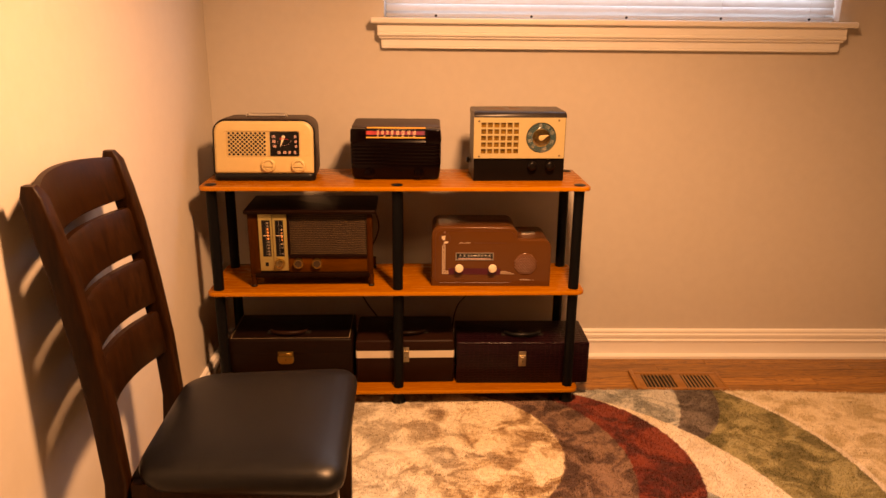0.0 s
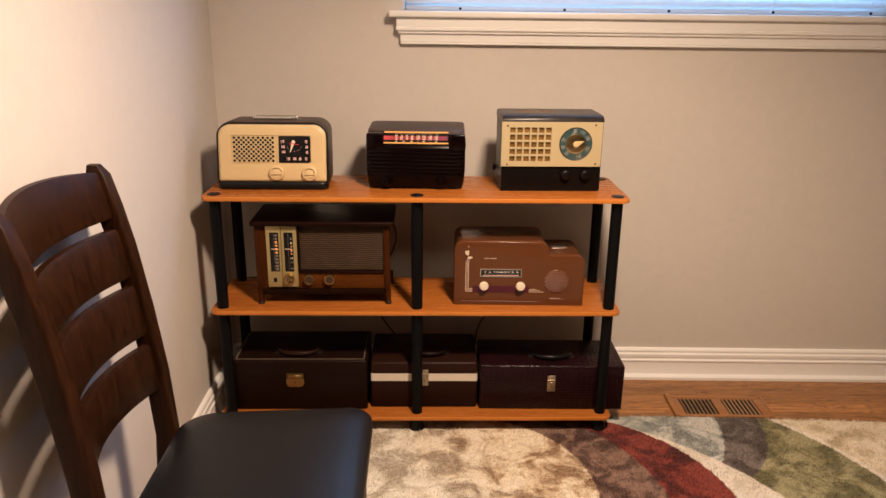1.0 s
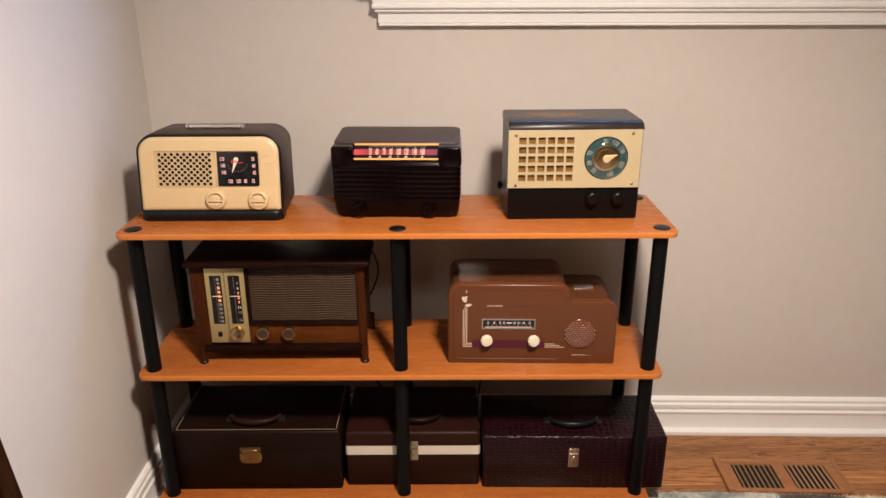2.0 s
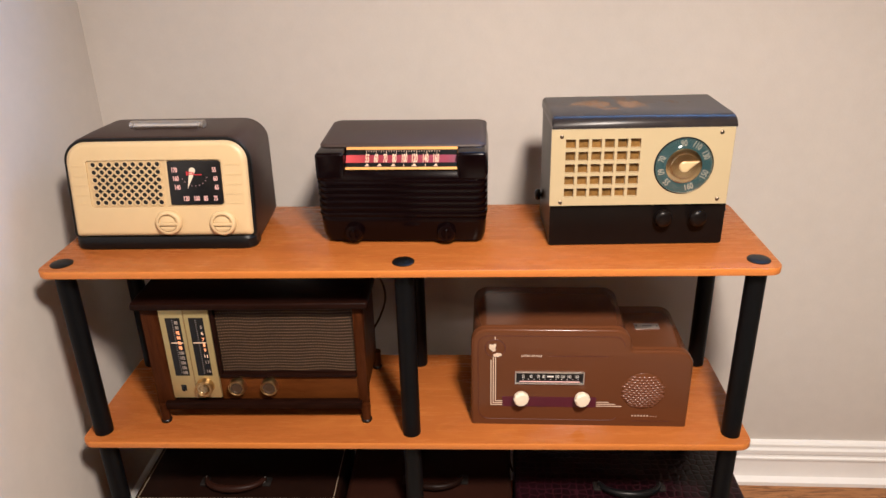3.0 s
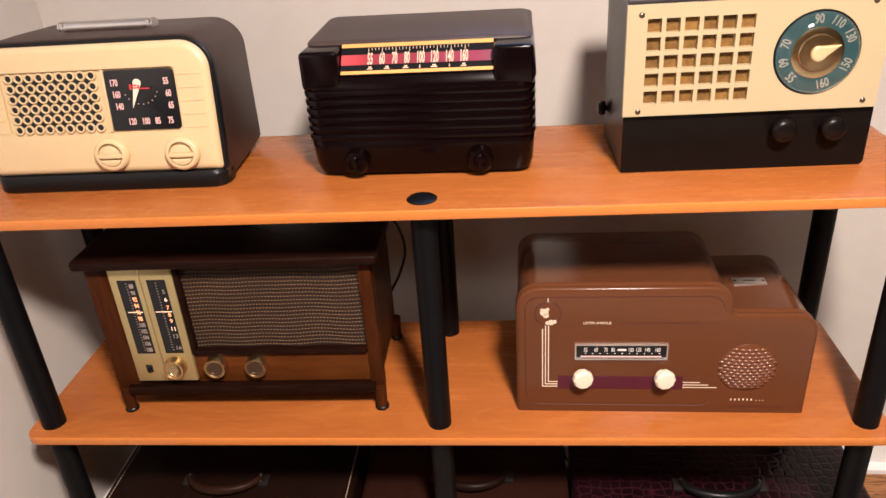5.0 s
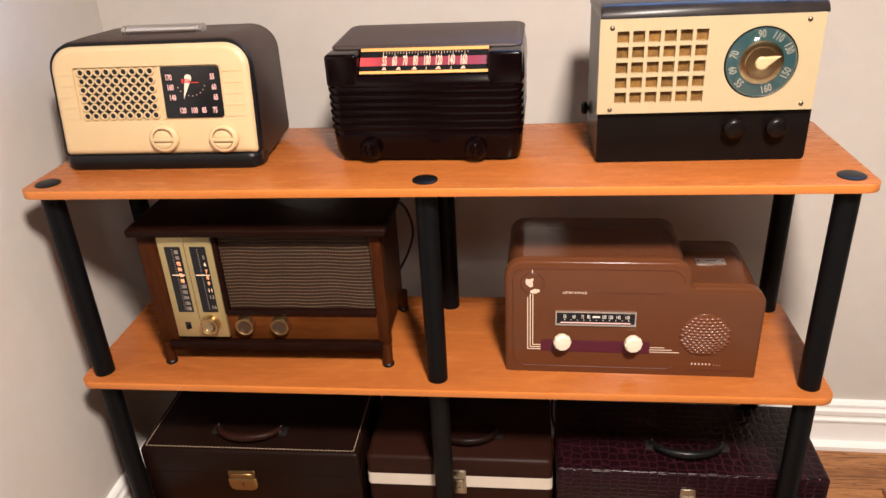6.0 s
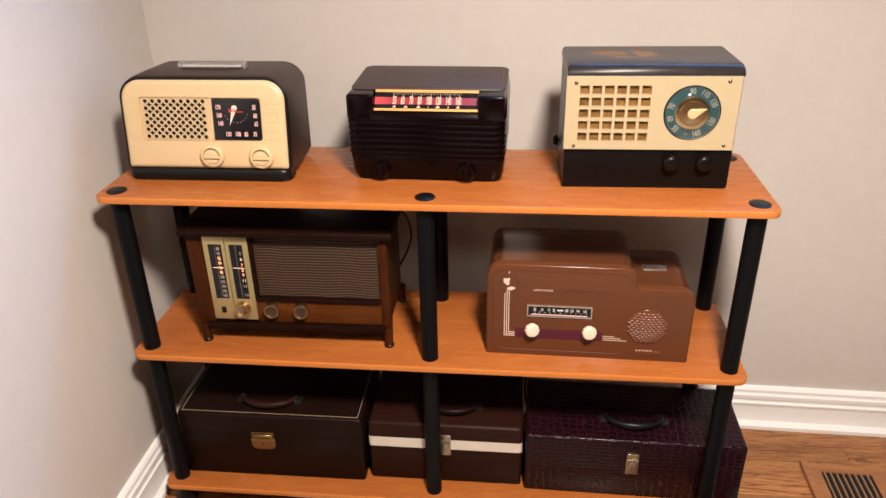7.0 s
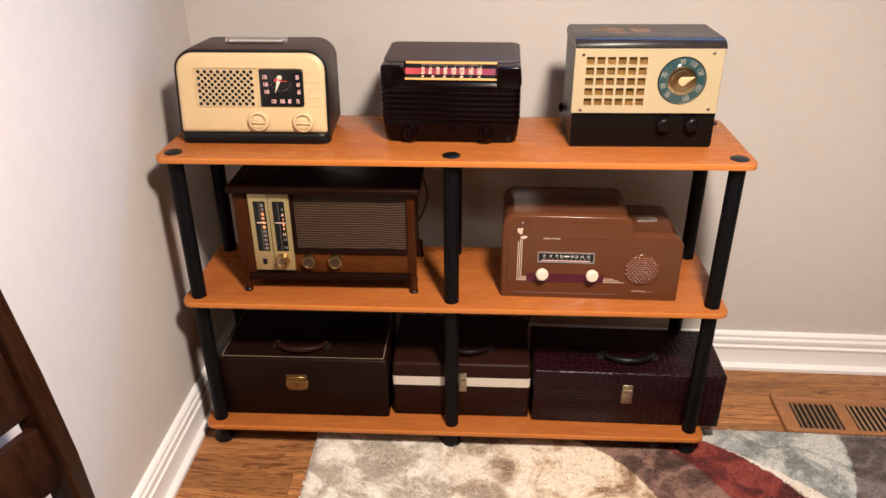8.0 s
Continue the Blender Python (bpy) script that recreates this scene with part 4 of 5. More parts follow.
def worn_top():
    m, nt, b = node_mat("worn_dark_top", 0.30, coat=0.0, spec=0.27)
    v = coords(nt)
    sep = nt.nodes.new("ShaderNodeSeparateXYZ")
    nt.links.new(v, sep.inputs[0])
    n = noise_tex(nt, coords(nt, (1.0, 0.7, 1)), 26, 5, 0.6, 0.8)
    dx = maths(nt, "ABSOLUTE", maths(nt, "ADD", sep.outputs[0], 0.030))
    dy = maths(nt, "ABSOLUTE", maths(nt, "SUBTRACT", sep.outputs[1], 0.092))
    keep = maths(nt, "SUBTRACT", 0.66, maths(nt, "ADD", maths(nt, "MULTIPLY", dx, 2.6), maths(nt, "MULTIPLY", dy, 6.0)))
    split = maths(nt, "ABSOLUTE", maths(nt, "ADD", maths(nt, "MULTIPLY_ADD", sep.outputs[1], 0.25, sep.outputs[0]), 0.010))
    keep = maths(nt, "ADD", keep, maths(nt, "MULTIPLY", maths(nt, "MINIMUM", split, 0.014), 16.0))
    worn = maths(nt, "MULTIPLY", maths(nt, "SUBTRACT", maths(nt, "ADD", keep, n), 1.11), 6.0, 0, True)
    base = ramp(nt, n, [(0.35, (0.016, 0.014, 0.015)), (0.7, (0.030, 0.024, 0.022))])
    nt.links.new(mix(nt, worn, base, (0.215, 0.112, 0.034)), b.inputs["Base Color"])
    nt.links.new(maths(nt, "MULTIPLY_ADD", worn, 0.22, 0.31), b.inputs["Roughness"])
    return m


# black radio with a cream front plate, square grille and round teal dial
def radio_square():
    t = thing("table_radio", pose(0.389, 0.066, TOP, 0, 0, 1.0), "black radio with cream faceplate and teal round dial", "radio", "radios on the shelf")
    hw, dep, hi = 0.1455, 0.156, 0.221
    bm = mesh()
    out = rounded(-hw, hw, 0.0, hi - 0.0185, (0.004, 0.006, 0.001, 0.001), 4)
    loft(bm, [[(x, y, z) for x, z in out] for y in (0.0, 0.13)])
    slab = [(x, z) for x, z in out]
    rings = [[(x * (1 - i / hw), y, 0.1 + (z - 0.1) * (1 - i / 0.1)) for x, z in slab] for y, i in ((0.13, 0.0), (dep - 0.006, 0.0), (dep, 0.005))]
    loft(bm, rings, cap0=False)
    bmesh.ops.remove_doubles(bm, verts=bm.verts, dist=0.0001)
    part("cabinet", bm, M_BAKE, t, smooth=40)
    bm = mesh()
    rings = []
    for k in range(7):
        a = radians(15 * k)
        rings.append((0.0165 * (1 - math.cos(a)), 0.0185 * math.sin(a)))
    prof = [(-0.0035, hi - 0.0185)] + [(-0.0035 + yo, hi - 0.0185 + zo) for yo, zo in rings] + [(dep - 0.008, hi), (dep, hi - 0.008), (dep, hi - 0.0185)]
    loft(bm, [[(x, y, z if e == 0 else z - 0.004 if z > hi - 0.01 else z) for y, z in prof] for x, e in ((-hw - 0.001, 1), (-hw + 0.003, 0), (hw - 0.003, 0), (hw + 0.001, 1))])
    part("top", bm, worn_top(), t, "glossy black top with worn brown patches", 50)
    bm = mesh()
    xs, zs = [-0.1475], [0.0745]
    for c in range(6):
        xs += [-0.1245 + c * 0.0207, -0.1245 + c * 0.0207 + 0.0158]
    xs += [0.1425]
    for r in range(5):
        zs += [0.0890 + r * 0.0207, 0.0890 + r * 0.0207 + 0.0155]
    zs += [0.2030]
    holes = {(1 + 2 * c, 1 + 2 * r) for c in range(6) for r in range(5)}
    holed_plate(bm, xs, zs, holes, -0.0075, -0.0006)
    face = part("faceplate", bm, M_CREAM_P, t, "cream plate with square holes", 20)
    bm = mesh()
    bar(bm, -0.130, 0.002, 0.082, 0.190, -0.0003, 0.0002)
    part("grille_cloth", bm, M_GOLDCLOTH, face, "golden speaker cloth with the holes' shade in its colour", 0)
    for x, z in ((-0.1300, 0.0805), (-0.1315, 0.1920), (0.1215, 0.1950), (0.1270, 0.0830)):
        bm = mesh()
        lathe(bm, [(0.0032, 0.0), (0.0032, 0.0008), (0.0018, 0.0020), (0.0, 0.0023)], 12, pose(x, -0.0075, z, 90, 0, 0))
        part("screw", bm, M_SCREW, face, "small domed dark screw")
    M_NUMC = plain("beige_numeral_ink", (0.31, 0.30, 0.25), 0.5, vary=0.1, relief=0)
    cx, cz = 0.0665, 0.1405
    bm = mesh()
    disc(bm, cx, cz, -0.0054, 0.0465, 0.0030, 40)
    dial = part("dial", bm, M_TEAL, face, "teal dial ring with pale numerals")
    bm = mesh()
    lathe(bm, [(0.0455, 0.0), (0.0480, 0.0), (0.0480, 0.0010), (0.0470, 0.0020), (0.0455, 0.0012), (0.0455, 0.0)], 40, pose(cx, -0.0070, cz, 90, 0, 0), caps=False)
    part("bezel", bm, M_BLACK, dial)
    bm = mesh()
    lathe(bm, [(0.0, 0.0), (0.0290, 0.0), (0.0290, 0.0012), (0.0265, 0.0020), (0.0215, 0.0020), (0.0205, 0.0034), (0.0170, 0.0034), (0.0, 0.0050)], 36, pose(cx, -0.0084, cz, 90, 0, 0))
    part("gold_disc", bm, M_GOLD, dial, "brass centre disc")
    for txt, a in (("55", 227), ("60", 195), ("70", 162), ("90", 95), ("110", 62), ("130", 28), ("150", 336), ("160", 287)):
        u = radians(a)
        lettering("numeral", txt, 0.0145, pose(cx + 0.0375 * math.cos(u), -0.0086, cz + 0.0375 * math.sin(u), 90, 0, 0) @ pose(0, 0, 0, 0, 0, a + 90 if 180 < a < 360 else a - 90) @ Matrix.Diagonal((0.70, 1, 1, 1)), M_NUMC, dial, bold=0.0002)
    u = radians(21)
    bm = mesh()
    c, s = math.cos(u), math.sin(u)
    flat = [(0.0088 * math.cos(radians(a)), 0.0088 * math.sin(radians(a))) for a in range(50, 311, 20)] + [(0.0250, 0.0)]
    ring = lambda y, f: [(cx + f * (p * c - q * s), y, cz + f * (p * s + q * c)) for p, q in flat]
    loft(bm, [ring(-0.0125, 1.0), ring(-0.0150, 1.0), ring(-0.0162, 0.8)])
    part("pointer", bm, M_CREAM, dial, "cream pointer", 30)
    bm = mesh()
    lathe(bm, [(0.0462, 0.0), (0.0450, 0.0045), (0.0400, 0.0095), (0.0310, 0.0140), (0.0190, 0.0170) , (0.0, 0.0182)], 40, pose(cx, -0.0084, cz, 90, 0, 0), caps=False)
    part("lens", bm, M_LENS, dial, "clear domed lens", 60).visible_shadow = False
    for x in (0.0415, 0.0985):
        bm = mesh()
        lathe(bm, [(0.0075, 0.0), (0.0075, 0.004), (0.0138, 0.006), (0.0150, 0.012), (0.0134, 0.0165), (0.0080, 0.0187), (0.0, 0.0190)], 24, pose(x, 0.0, 0.0510, 90, 0, 0))
        part("knob", bm, M_BAKE, t, "dark round knob", 60)
    bm = mesh()
    lathe(bm, [(0.0040, 0.0), (0.0040, 0.003), (0.0095, 0.004), (0.0105, 0.009), (0.0070, 0.013), (0.0, 0.0135)], 16, pose(-hw + 0.001, 0.128, 0.0460, 0, -90, 0))
    part("side_knob", bm, M_BLACK, t, "small black knob on the side")


# walnut cabinet radio on little legs
M_WALNUT = grained("walnut_cabinet", (0.016, 0.0042, 0.0006), (0.036, 0.0105, 0.0012), (0.058, 0.0175, 0.0016), 0.30, "z", 7.0, 0.0, 10.0, relief=0.03, spec=0.06)
M_WALNUT_L = grained("reddish_walnut_panel", (0.046, 0.0135, 0.0003), (0.078, 0.0245, 0.0005), (0.104, 0.0345, 0.0008), 0.28, "x", 4.0, 0.0, 7.0, relief=0.02, spec=0.05)
M_WALNUT_D = grained("dark_walnut_trim", (0.0042, 0.0015, 0.0009), (0.0085, 0.0030, 0.0016), (0.015, 0.0053, 0.0026), 0.36, "x", 7.0, 0.0, 9.0, relief=0.04, spec=0.07)
M_BRASS_K = plain("bright_brass", (0.66, 0.47, 0.17), 0.30, 1.0, vary=0.1, scale=90)
M_KNOBC = plain("brown_knob_centre", (0.050, 0.030, 0.014), 0.40, 0.2, vary=0.15, scale=90)
M_CLOTH = plain("brown_grille_cloth", (0.017, 0.0070, 0.0025), 0.8, vary=0.3, scale=300, relief=0.5)
M_THREAD = plain("straw_thread", (0.112, 0.064, 0.014), 0.6, vary=0.3, scale=200, relief=0.2)
M_PANEL = plain("brushed_gold_panel", (0.45, 0.37, 0.145), 0.40, 0.55, vary=0.08, scale=160, relief=0.1)


def lit(name, col, strength):
    m, nt, b = node_mat(name, 0.5)
    b.inputs["Base Color"].default_value = (*col, 1)
    b.inputs["Emission Color"].default_value = (*col, 1)
    b.inputs["Emission Strength"].default_value = strength
    return m


M_LIT = lit("pilot_lamp_glow", (1.0, 0.36, 0.08), 0.8)
M_LITW = lit("pilot_lamp_pale_glow", (1.0, 0.66, 0.32), 0.4)
M_SCALE = plain("worn_scale_print", (0.30, 0.25, 0.20), 0.5, vary=0.2, relief=0)


def radio_walnut():
    t = thing("cabinet_radio", pose(-0.2775, 0.033, MID, 0, 0, 0.4), "walnut cabinet radio with brass dial panel and woven grille", "radio", "radios on the shelf")
    bm = mesh()
    tall_slab(bm, rounded(-0.2095, 0.2095, -0.016, 0.200, 0.006, 4), 0.2445, 0.2580, 0.004, steps=3)
    part("top", bm, M_WALNUT_D, t, "dark overhanging top board", 50)
    bm = mesh()
    box(bm, -0.189, 0.189, 0.012, 0.188, 0.033, 0.2450)
    part("cabinet", bm, M_WALNUT, t)
    for s in (-1, 1):
        bm = mesh()
        x = s * 0.1905
        xa, xb = (-0.2005, -0.1665) if s < 0 else (0.1780, 0.1970)
        box(bm, xa, xb, 0.000, 0.020, 0.0310, 0.2448, 0.003)
        part("stile", bm, M_WALNUT, t, "reddish walnut stile")
        for y in (0.000, 0.180):
            bm = mesh()
            lathe(bm, [(0.0085, 0.0), (0.0094, 0.0022), (0.0094, 0.0055), (0.0080, 0.0075), (0.0092, 0.040)], 16, pose(x, y, 0))
            leg = part("leg", bm, M_WALNUT, t, "short turned walnut leg")
            bm = mesh()
            lathe(bm, [(0.0090, 0.0), (0.0101, 0.0018), (0.0101, 0.0050), (0.0088, 0.0066)], 16, pose(x, y, 0))
            part("glide", bm, M_BLACK, leg, "dark round glide")
    bm = mesh()
    box(bm, -0.1840, 0.1850, -0.008, 0.015, 0.0300, 0.0465, 0.003)
    part("base_moulding", bm, M_WALNUT_D, t)
    bm = mesh()
    box(bm, -0.0770, 0.1785, 0.004, 0.013, 0.0468, 0.0962, 0.001)
    part("lower_panel", bm, M_WALNUT_L, t, "reddish walnut control panel")
    bm = mesh()
    box(bm, -0.0720, 0.1785, -0.002, 0.013, 0.0965, 0.1045, 0.002)
    part("rail", bm, M_WALNUT_D, t)
    bm = mesh()
    box(bm, -0.0768, -0.0690, 0.000, 0.013, 0.0966, 0.2446, 0.0015)
    part("mullion", bm, M_WALNUT_D, t)
    # woven grille
    bm = mesh()
    wave = lambda x, z: 0.0014 * math.sin(52 * x + 20 * z) * max(0.08, min(1.0, x * 9 - 0.1)) + 0.0003 * math.sin(90 * x)
    nx, nz = 40, 6
    grid = [[bm.verts.new((-0.0725 + 0.2515 * i / nx, 0.0095 - 0.0011 * math.sin(2 + 20 * i / nx), 0.1035 + 0.1412 * j / nz)) for i in range(nx + 1)] for j in range(nz + 1)]
    for j in range(nz):
        for i in range(nx):
            bm.faces.new((grid[j][i], grid[j][i + 1], grid[j + 1][i + 1], grid[j + 1][i]))
    cloth = part("grille_cloth", bm, M_CLOTH, t, "dark brown rippled speaker cloth", 80)
    bm = mesh()
    for r in range(23):
        for c in range(54):
            x = -0.0690 + c * 0.00458 + (0.0012 if r % 2 else 0)
            z = 0.1070 + r * 0.00600
            zz = z + wave(x, z)
            y = 0.0093 - 0.0011 * math.sin(2 + 20 * (x + 0.0725) / 0.2515)
            vs = [bm.verts.new(p) for p in ((x, y - 0.0002, zz), (x + 0.0030, y - 0.0002, zz), (x + 0.0026, y - 0.0010, zz + 0.0009), (x + 0.0004, y - 0.0010, zz + 0.0009), (x, y - 0.0002, zz + 0.0018), (x + 0.0030, y - 0.0002, zz + 0.0018))]
            bm.faces.new((vs[0], vs[1], vs[2], vs[3]))
            bm.faces.new((vs[3], vs[2], vs[5], vs[4]))
            bm.faces.new((vs[1], vs[5], vs[2]))
            bm.faces.new((vs[0], vs[3], vs[4]))
    tagged(part("weave", bm, M_THREAD, cloth, smooth=0), kind="stuff")
    # brass panel with two dials
    bm = mesh()
    box(bm, -0.1695, -0.0800, -0.001, 0.013, 0.0500, 0.2420, 0.001)
    panel = part("dial_panel", bm, M_PANEL, t, "brushed brass dial panel", m=pose(0.003, 0, 0.0025))
    bm = mesh()
    box(bm, -0.1262, -0.1245, -0.0018, 0.0, 0.0505, 0.2444)
    part("groove", bm, M_GOLD, panel, smooth=0)
    for n, (xa, xb) in enumerate(((-0.1590, -0.1325), (-0.1170, -0.0905))):
        bm = mesh()
        bar(bm, xa, xb, 0.0990, 0.2200, -0.0010, 0.0004)
        win = part("dial_window", bm, M_DIALBLACK, panel, "dark dial window", 0)
        bm = mesh()
        bar(bm, xa + (0.004 if n == 0 else 0.002), xb - 0.001, 0.1685, 0.1697, -0.0016, 0.0003)
        part("dial_needle", bm, M_LITW, win, smooth=0)
        bm = mesh()
        for q in range(26):
            bar(bm, xa + 0.0115, xa + 0.0135, 0.1045 + q * 0.0044, 0.1055 + q * 0.0044, -0.0014, 0.0002)
        part("tick_mark", bm, M_SCALE, win, smooth=0)
    for q, txt in enumerate(("108", "106", "104", "102", "100", "98", "96", "94", "92", "90", "88")):
        z = 0.1055 + q * 0.0105
        lettering("numeral", txt, 0.0086, pose(-0.1400, -0.0017, z, 90, 0, 0) @ Matrix.Diagonal((0.72, 1.1, 1, 1)), M_LIT if 0.148 < z < 0.196 else M_SCALE, panel, bold=0.0002)
    for txt, z in (("5", 0.2010), ("6", 0.1885), ("7", 0.1755), ("8", 0.1640), ("9", 0.1535), ("11", 0.1405), ("13", 0.1280), ("16", 0.1085)):
        lettering("numeral", txt, 0.0092, pose(-0.0960, -0.0018, z, 90, 0, 0), M_LIT if 0.15 < z < 0.18 else M_LITW if 0.13 < z < 0.195 else M_SCALE, panel)
    bm = mesh()
    bar(bm, -0.1530, -0.1430, 0.0660, 0.0790, -0.0010, 0.0003)
    part("switch_hole", bm, M_DIALBLACK, panel, smooth=0)
    bm = mesh()
    box(bm, -0.1500, -0.1460, -0.0045, -0.001, 0.0665, 0.0720, 0.0008)
    part("switch", bm, M_BLACK, panel)
    for x, z, y, host in ((-0.1065, 0.0775, -0.001, panel), (-0.0445, 0.0775, 0.004, t), (0.0155, 0.0775, 0.004, t)):
        bm = mesh()
        lathe(bm, [(0.0160, 0.0), (0.0168, 0.002), (0.0160, 0.0045), (0.0160, 0.0120), (0.0150, 0.0140), (0.0132, 0.0140), (0.0122, 0.0122), (0.0, 0.0122)], 28, pose(x, y, z, 90, 0, 0))
        kn = part("knob", bm, M_BRASS_K, host, "brass rimmed knob")
        bm = mesh()
        lathe(bm, [(0.0112, 0.0), (0.0112, 0.0010), (0.0080, 0.0014), (0.0074, 0.0006), (0.0, 0.0008)], 24, pose(x, y - 0.0122, z, 90, 0, 0))
        part("knob_centre", bm, M_GOLD if x < -0.1 else M_KNOBC, kn, "dark knob centre" if x > -0.1 else "gold knob centre")


# brown enamelled steel radio with a stepped outline
M_ENAMEL = plain("brown_enamel", (0.095, 0.0355, 0.0092), 0.20, 0.0, coat=0.06, spec=0.17, vary=0.02, scale=20, relief=0)
# the same enamel, glossier and with a lighter pinkish base to lift the dimples' highlights
M_DIMPLE = plain("glossy_brown_enamel", (0.125, 0.048, 0.018), 0.30, 0.0, coat=0.1, spec=0.5, vary=0.02, scale=20, relief=0)
M_MAROON = plain("maroon_band", (0.060, 0.006, 0.018), 0.35, vary=0.1, relief=0)
M_BROWNINK = plain("dark_brown_line", (0.070, 0.020, 0.010), 0.4, vary=0.1, relief=0)
M_PALE = plain("pale_line_paint", (0.70, 0.58, 0.42), 0.4, vary=0.05, relief=0)


def stepped(inset=0.0, x0=-0.1955, xs=0.0855, x1=0.1955, za=0.0, zt=0.2015, zs=0.1600, r=0.030):
    """The stepped outline in x, z, drawn in by inset."""
    i = inset
    out = [(x0 + i, za), (x1 - i, za)]

    def arc(cx, cz, rad, a0, a1, n=7):
        return [(cx + rad * math.cos(radians(a0 + (a1 - a0) * k / n)), cz + rad * math.sin(radians(a0 + (a1 - a0) * k / n))) for k in range(n + 1)]
    out += arc(x1 - r, zs - r, r - i, 0, 90)
    out += arc(xs + 0.007, zs + 0.007, 0.007 + i, 270, 180, 4)
    out += arc(xs - r, zt - r, r - i, 0, 90)
    out += arc(x0 + r, zt - r, r - i, 90, 180)
    return out


def radio_brown():
    t = thing("coin_radio", pose(0.305, 0.0215, MID, 0, 0, -1.2), "brown enamelled steel coin radio with stepped outline", "radio", "radios on the shelf")
    bm = mesh()
    rings = []
    for y, i in ((0.0105, 0.0022), (0.0125, 0.0006), (0.0165, 0.0002), (0.0180, 0.0022), (0.0195, 0.0026), (0.090, 0.0026), (0.168, 0.0026), (0.176, 0.006)):
        rings.append([(x, y, z) for x, z in stepped(i)])
    loft(bm, rings)
    part("cabinet", bm, M_ENAMEL, t, smooth=40)
    bm = mesh()
    rings = []
    for y, i in ((0.0, 0.0060), (0.0006, 0.0030), (0.0022, 0.0008), (0.0050, 0.0), (0.0078, 0.0010), (0.0092, 0.0030), (0.0110, 0.0032)):
        rings.append([(x, y, z) for x, z in stepped(i)])
    loft(bm, rings)
    face = part("front_panel", bm, M_ENAMEL, t, "brown enamel front with rolled edge", 40)
    bm = mesh()
    line = rounded(-0.1830, 0.0735, 0.0120, 0.1885, 0.020, 6)
    line = [p for p in line]
    top = [(x, -0.0001, z) for x, z in line if not (x > 0.07 and z < 0.13) ]
    start = next(k for k, p in enumerate(top) if p[0] > 0.07)
    sweep(bm, top[start:] + top[:start], 0.0006, 5)
    part("pin_stripe", bm, M_BROWNINK, face, "dark brown outline stripe", 0)
    # badge: plain disc and pale shapes
    bm = mesh()
    disc(bm, -0.1525, 0.1630, 0.0, 0.0185, 0.0008, 28, 0.0003)
    badge = part("badge", bm, M_BROWNINK, face, "round dark badge with pale shapes")
    bm = mesh()
    disc(bm, -0.1525, 0.1630, -0.0008, 0.0168, 0.0003, 28, 0.0001)
    part("badge_field", bm, M_ENAMEL, badge)
    bm = mesh()
    for x, z, r in ((-0.1575, 0.1625, 0.0058), (-0.1610, 0.1665, 0.0022), (-0.1530, 0.1672, 0.0024), (-0.1555, 0.1580, 0.0040), (-0.1485, 0.1470, 0.0042), (-0.1440, 0.1478, 0.0030), (-0.1530, 0.1462, 0.0030)):
        disc(bm, x, z + 0.0030, -0.0011, r, 0.0004, 10, 0.0001)
    bar(bm, -0.1532, -0.1520, 0.1780, 0.1870, -0.0002, 0.0004)
    part("badge_shape", bm, M_PALE, badge, "pale badge shapes", 0)
    for k in range(3):
        bm = mesh()
        x = -0.1605 + k * 0.0040
        bar(bm, x, x + 0.0014, 0.0430 + k * 0.0040, 0.1390 if k == 0 else 0.1460, -0.0001, 0.0004)
        bar(bm, x + 0.0014, -0.1392, 0.0430 + k * 0.0040, 0.0444 + k * 0.0040, -0.0001, 0.0004)
        part("stripe", bm, M_PALE, face, "pale painted stripe", 0)
        bm = mesh()
        bar(bm, 0.0305, 0.0760 - k * 0.0115, 0.0425 + k * 0.0042, 0.0436 + k * 0.0042, -0.0001, 0.0004)
        part("stripe", bm, M_PALE, face, "pale painted stripe", 0)
    bm = mesh()
    bar(bm, -0.1390, 0.0300, 0.0405, 0.0615, 0.0, 0.0008)
    part("maroon_band", bm, M_MAROON, face, "maroon painted band", 0)
    for x in (-0.1080, 0.0010):
        bm = mesh()
        lathe(bm, [(0.0080, 0.0), (0.0080, 0.005), (0.0128, 0.006), (0.0142, 0.010), (0.0142, 0.015), (0.0118, 0.0185), (0.0, 0.0195)], 10, pose(x, 0.0, 0.0650, 90, 0, 12))
        part("knob", bm, M_IVORY, face, "faceted ivory knob", 20)
    # dial
    bm = mesh()
    xa, xb, za, zb = -0.1165, 0.0065, 0.0905, 0.1155
    holed_plate(bm, [xa, xa + 0.0018, xb - 0.0018, xb], [za, za + 0.0018, zb - 0.0018, zb], {(1, 1)}, -0.0030, 0.0)
    frame_ob = part("dial_frame", bm, M_STEEL, face, "pale metal dial frame", 20)
    bm = mesh()
    bar(bm, xa + 0.001, xb - 0.001, za + 0.001, zb - 0.001, 0.0, 0.0006)
    part("dial_scale", bm, M_DIALBLACK, frame_ob, "black slide scale", 0)
    bm = mesh()
    bar(bm, xa + 0.008, xb - 0.008, za + 0.0034, za + 0.0052, -0.0006, 0.0008)
    part("reflector", bm, M_PINKINK, frame_ob, smooth=0)
    for txt, x in (("55", -0.1020), ("60", -0.0880), ("70", -0.0750), ("80", -0.0655), ("100", -0.0420), ("120", -0.0320), ("140", -0.0205), ("160", -0.0070)):
        lettering("numeral", txt, 0.0072, pose(x, -0.0010, 0.1055, 90, 0, 0) @ Matrix.Diagonal((0.7, 1.25, 1, 1)), M_INK, frame_ob)
    bm = mesh()
    bar(bm, -0.0595, -0.0480, 0.1040, 0.1070, -0.0006, 0.0003)
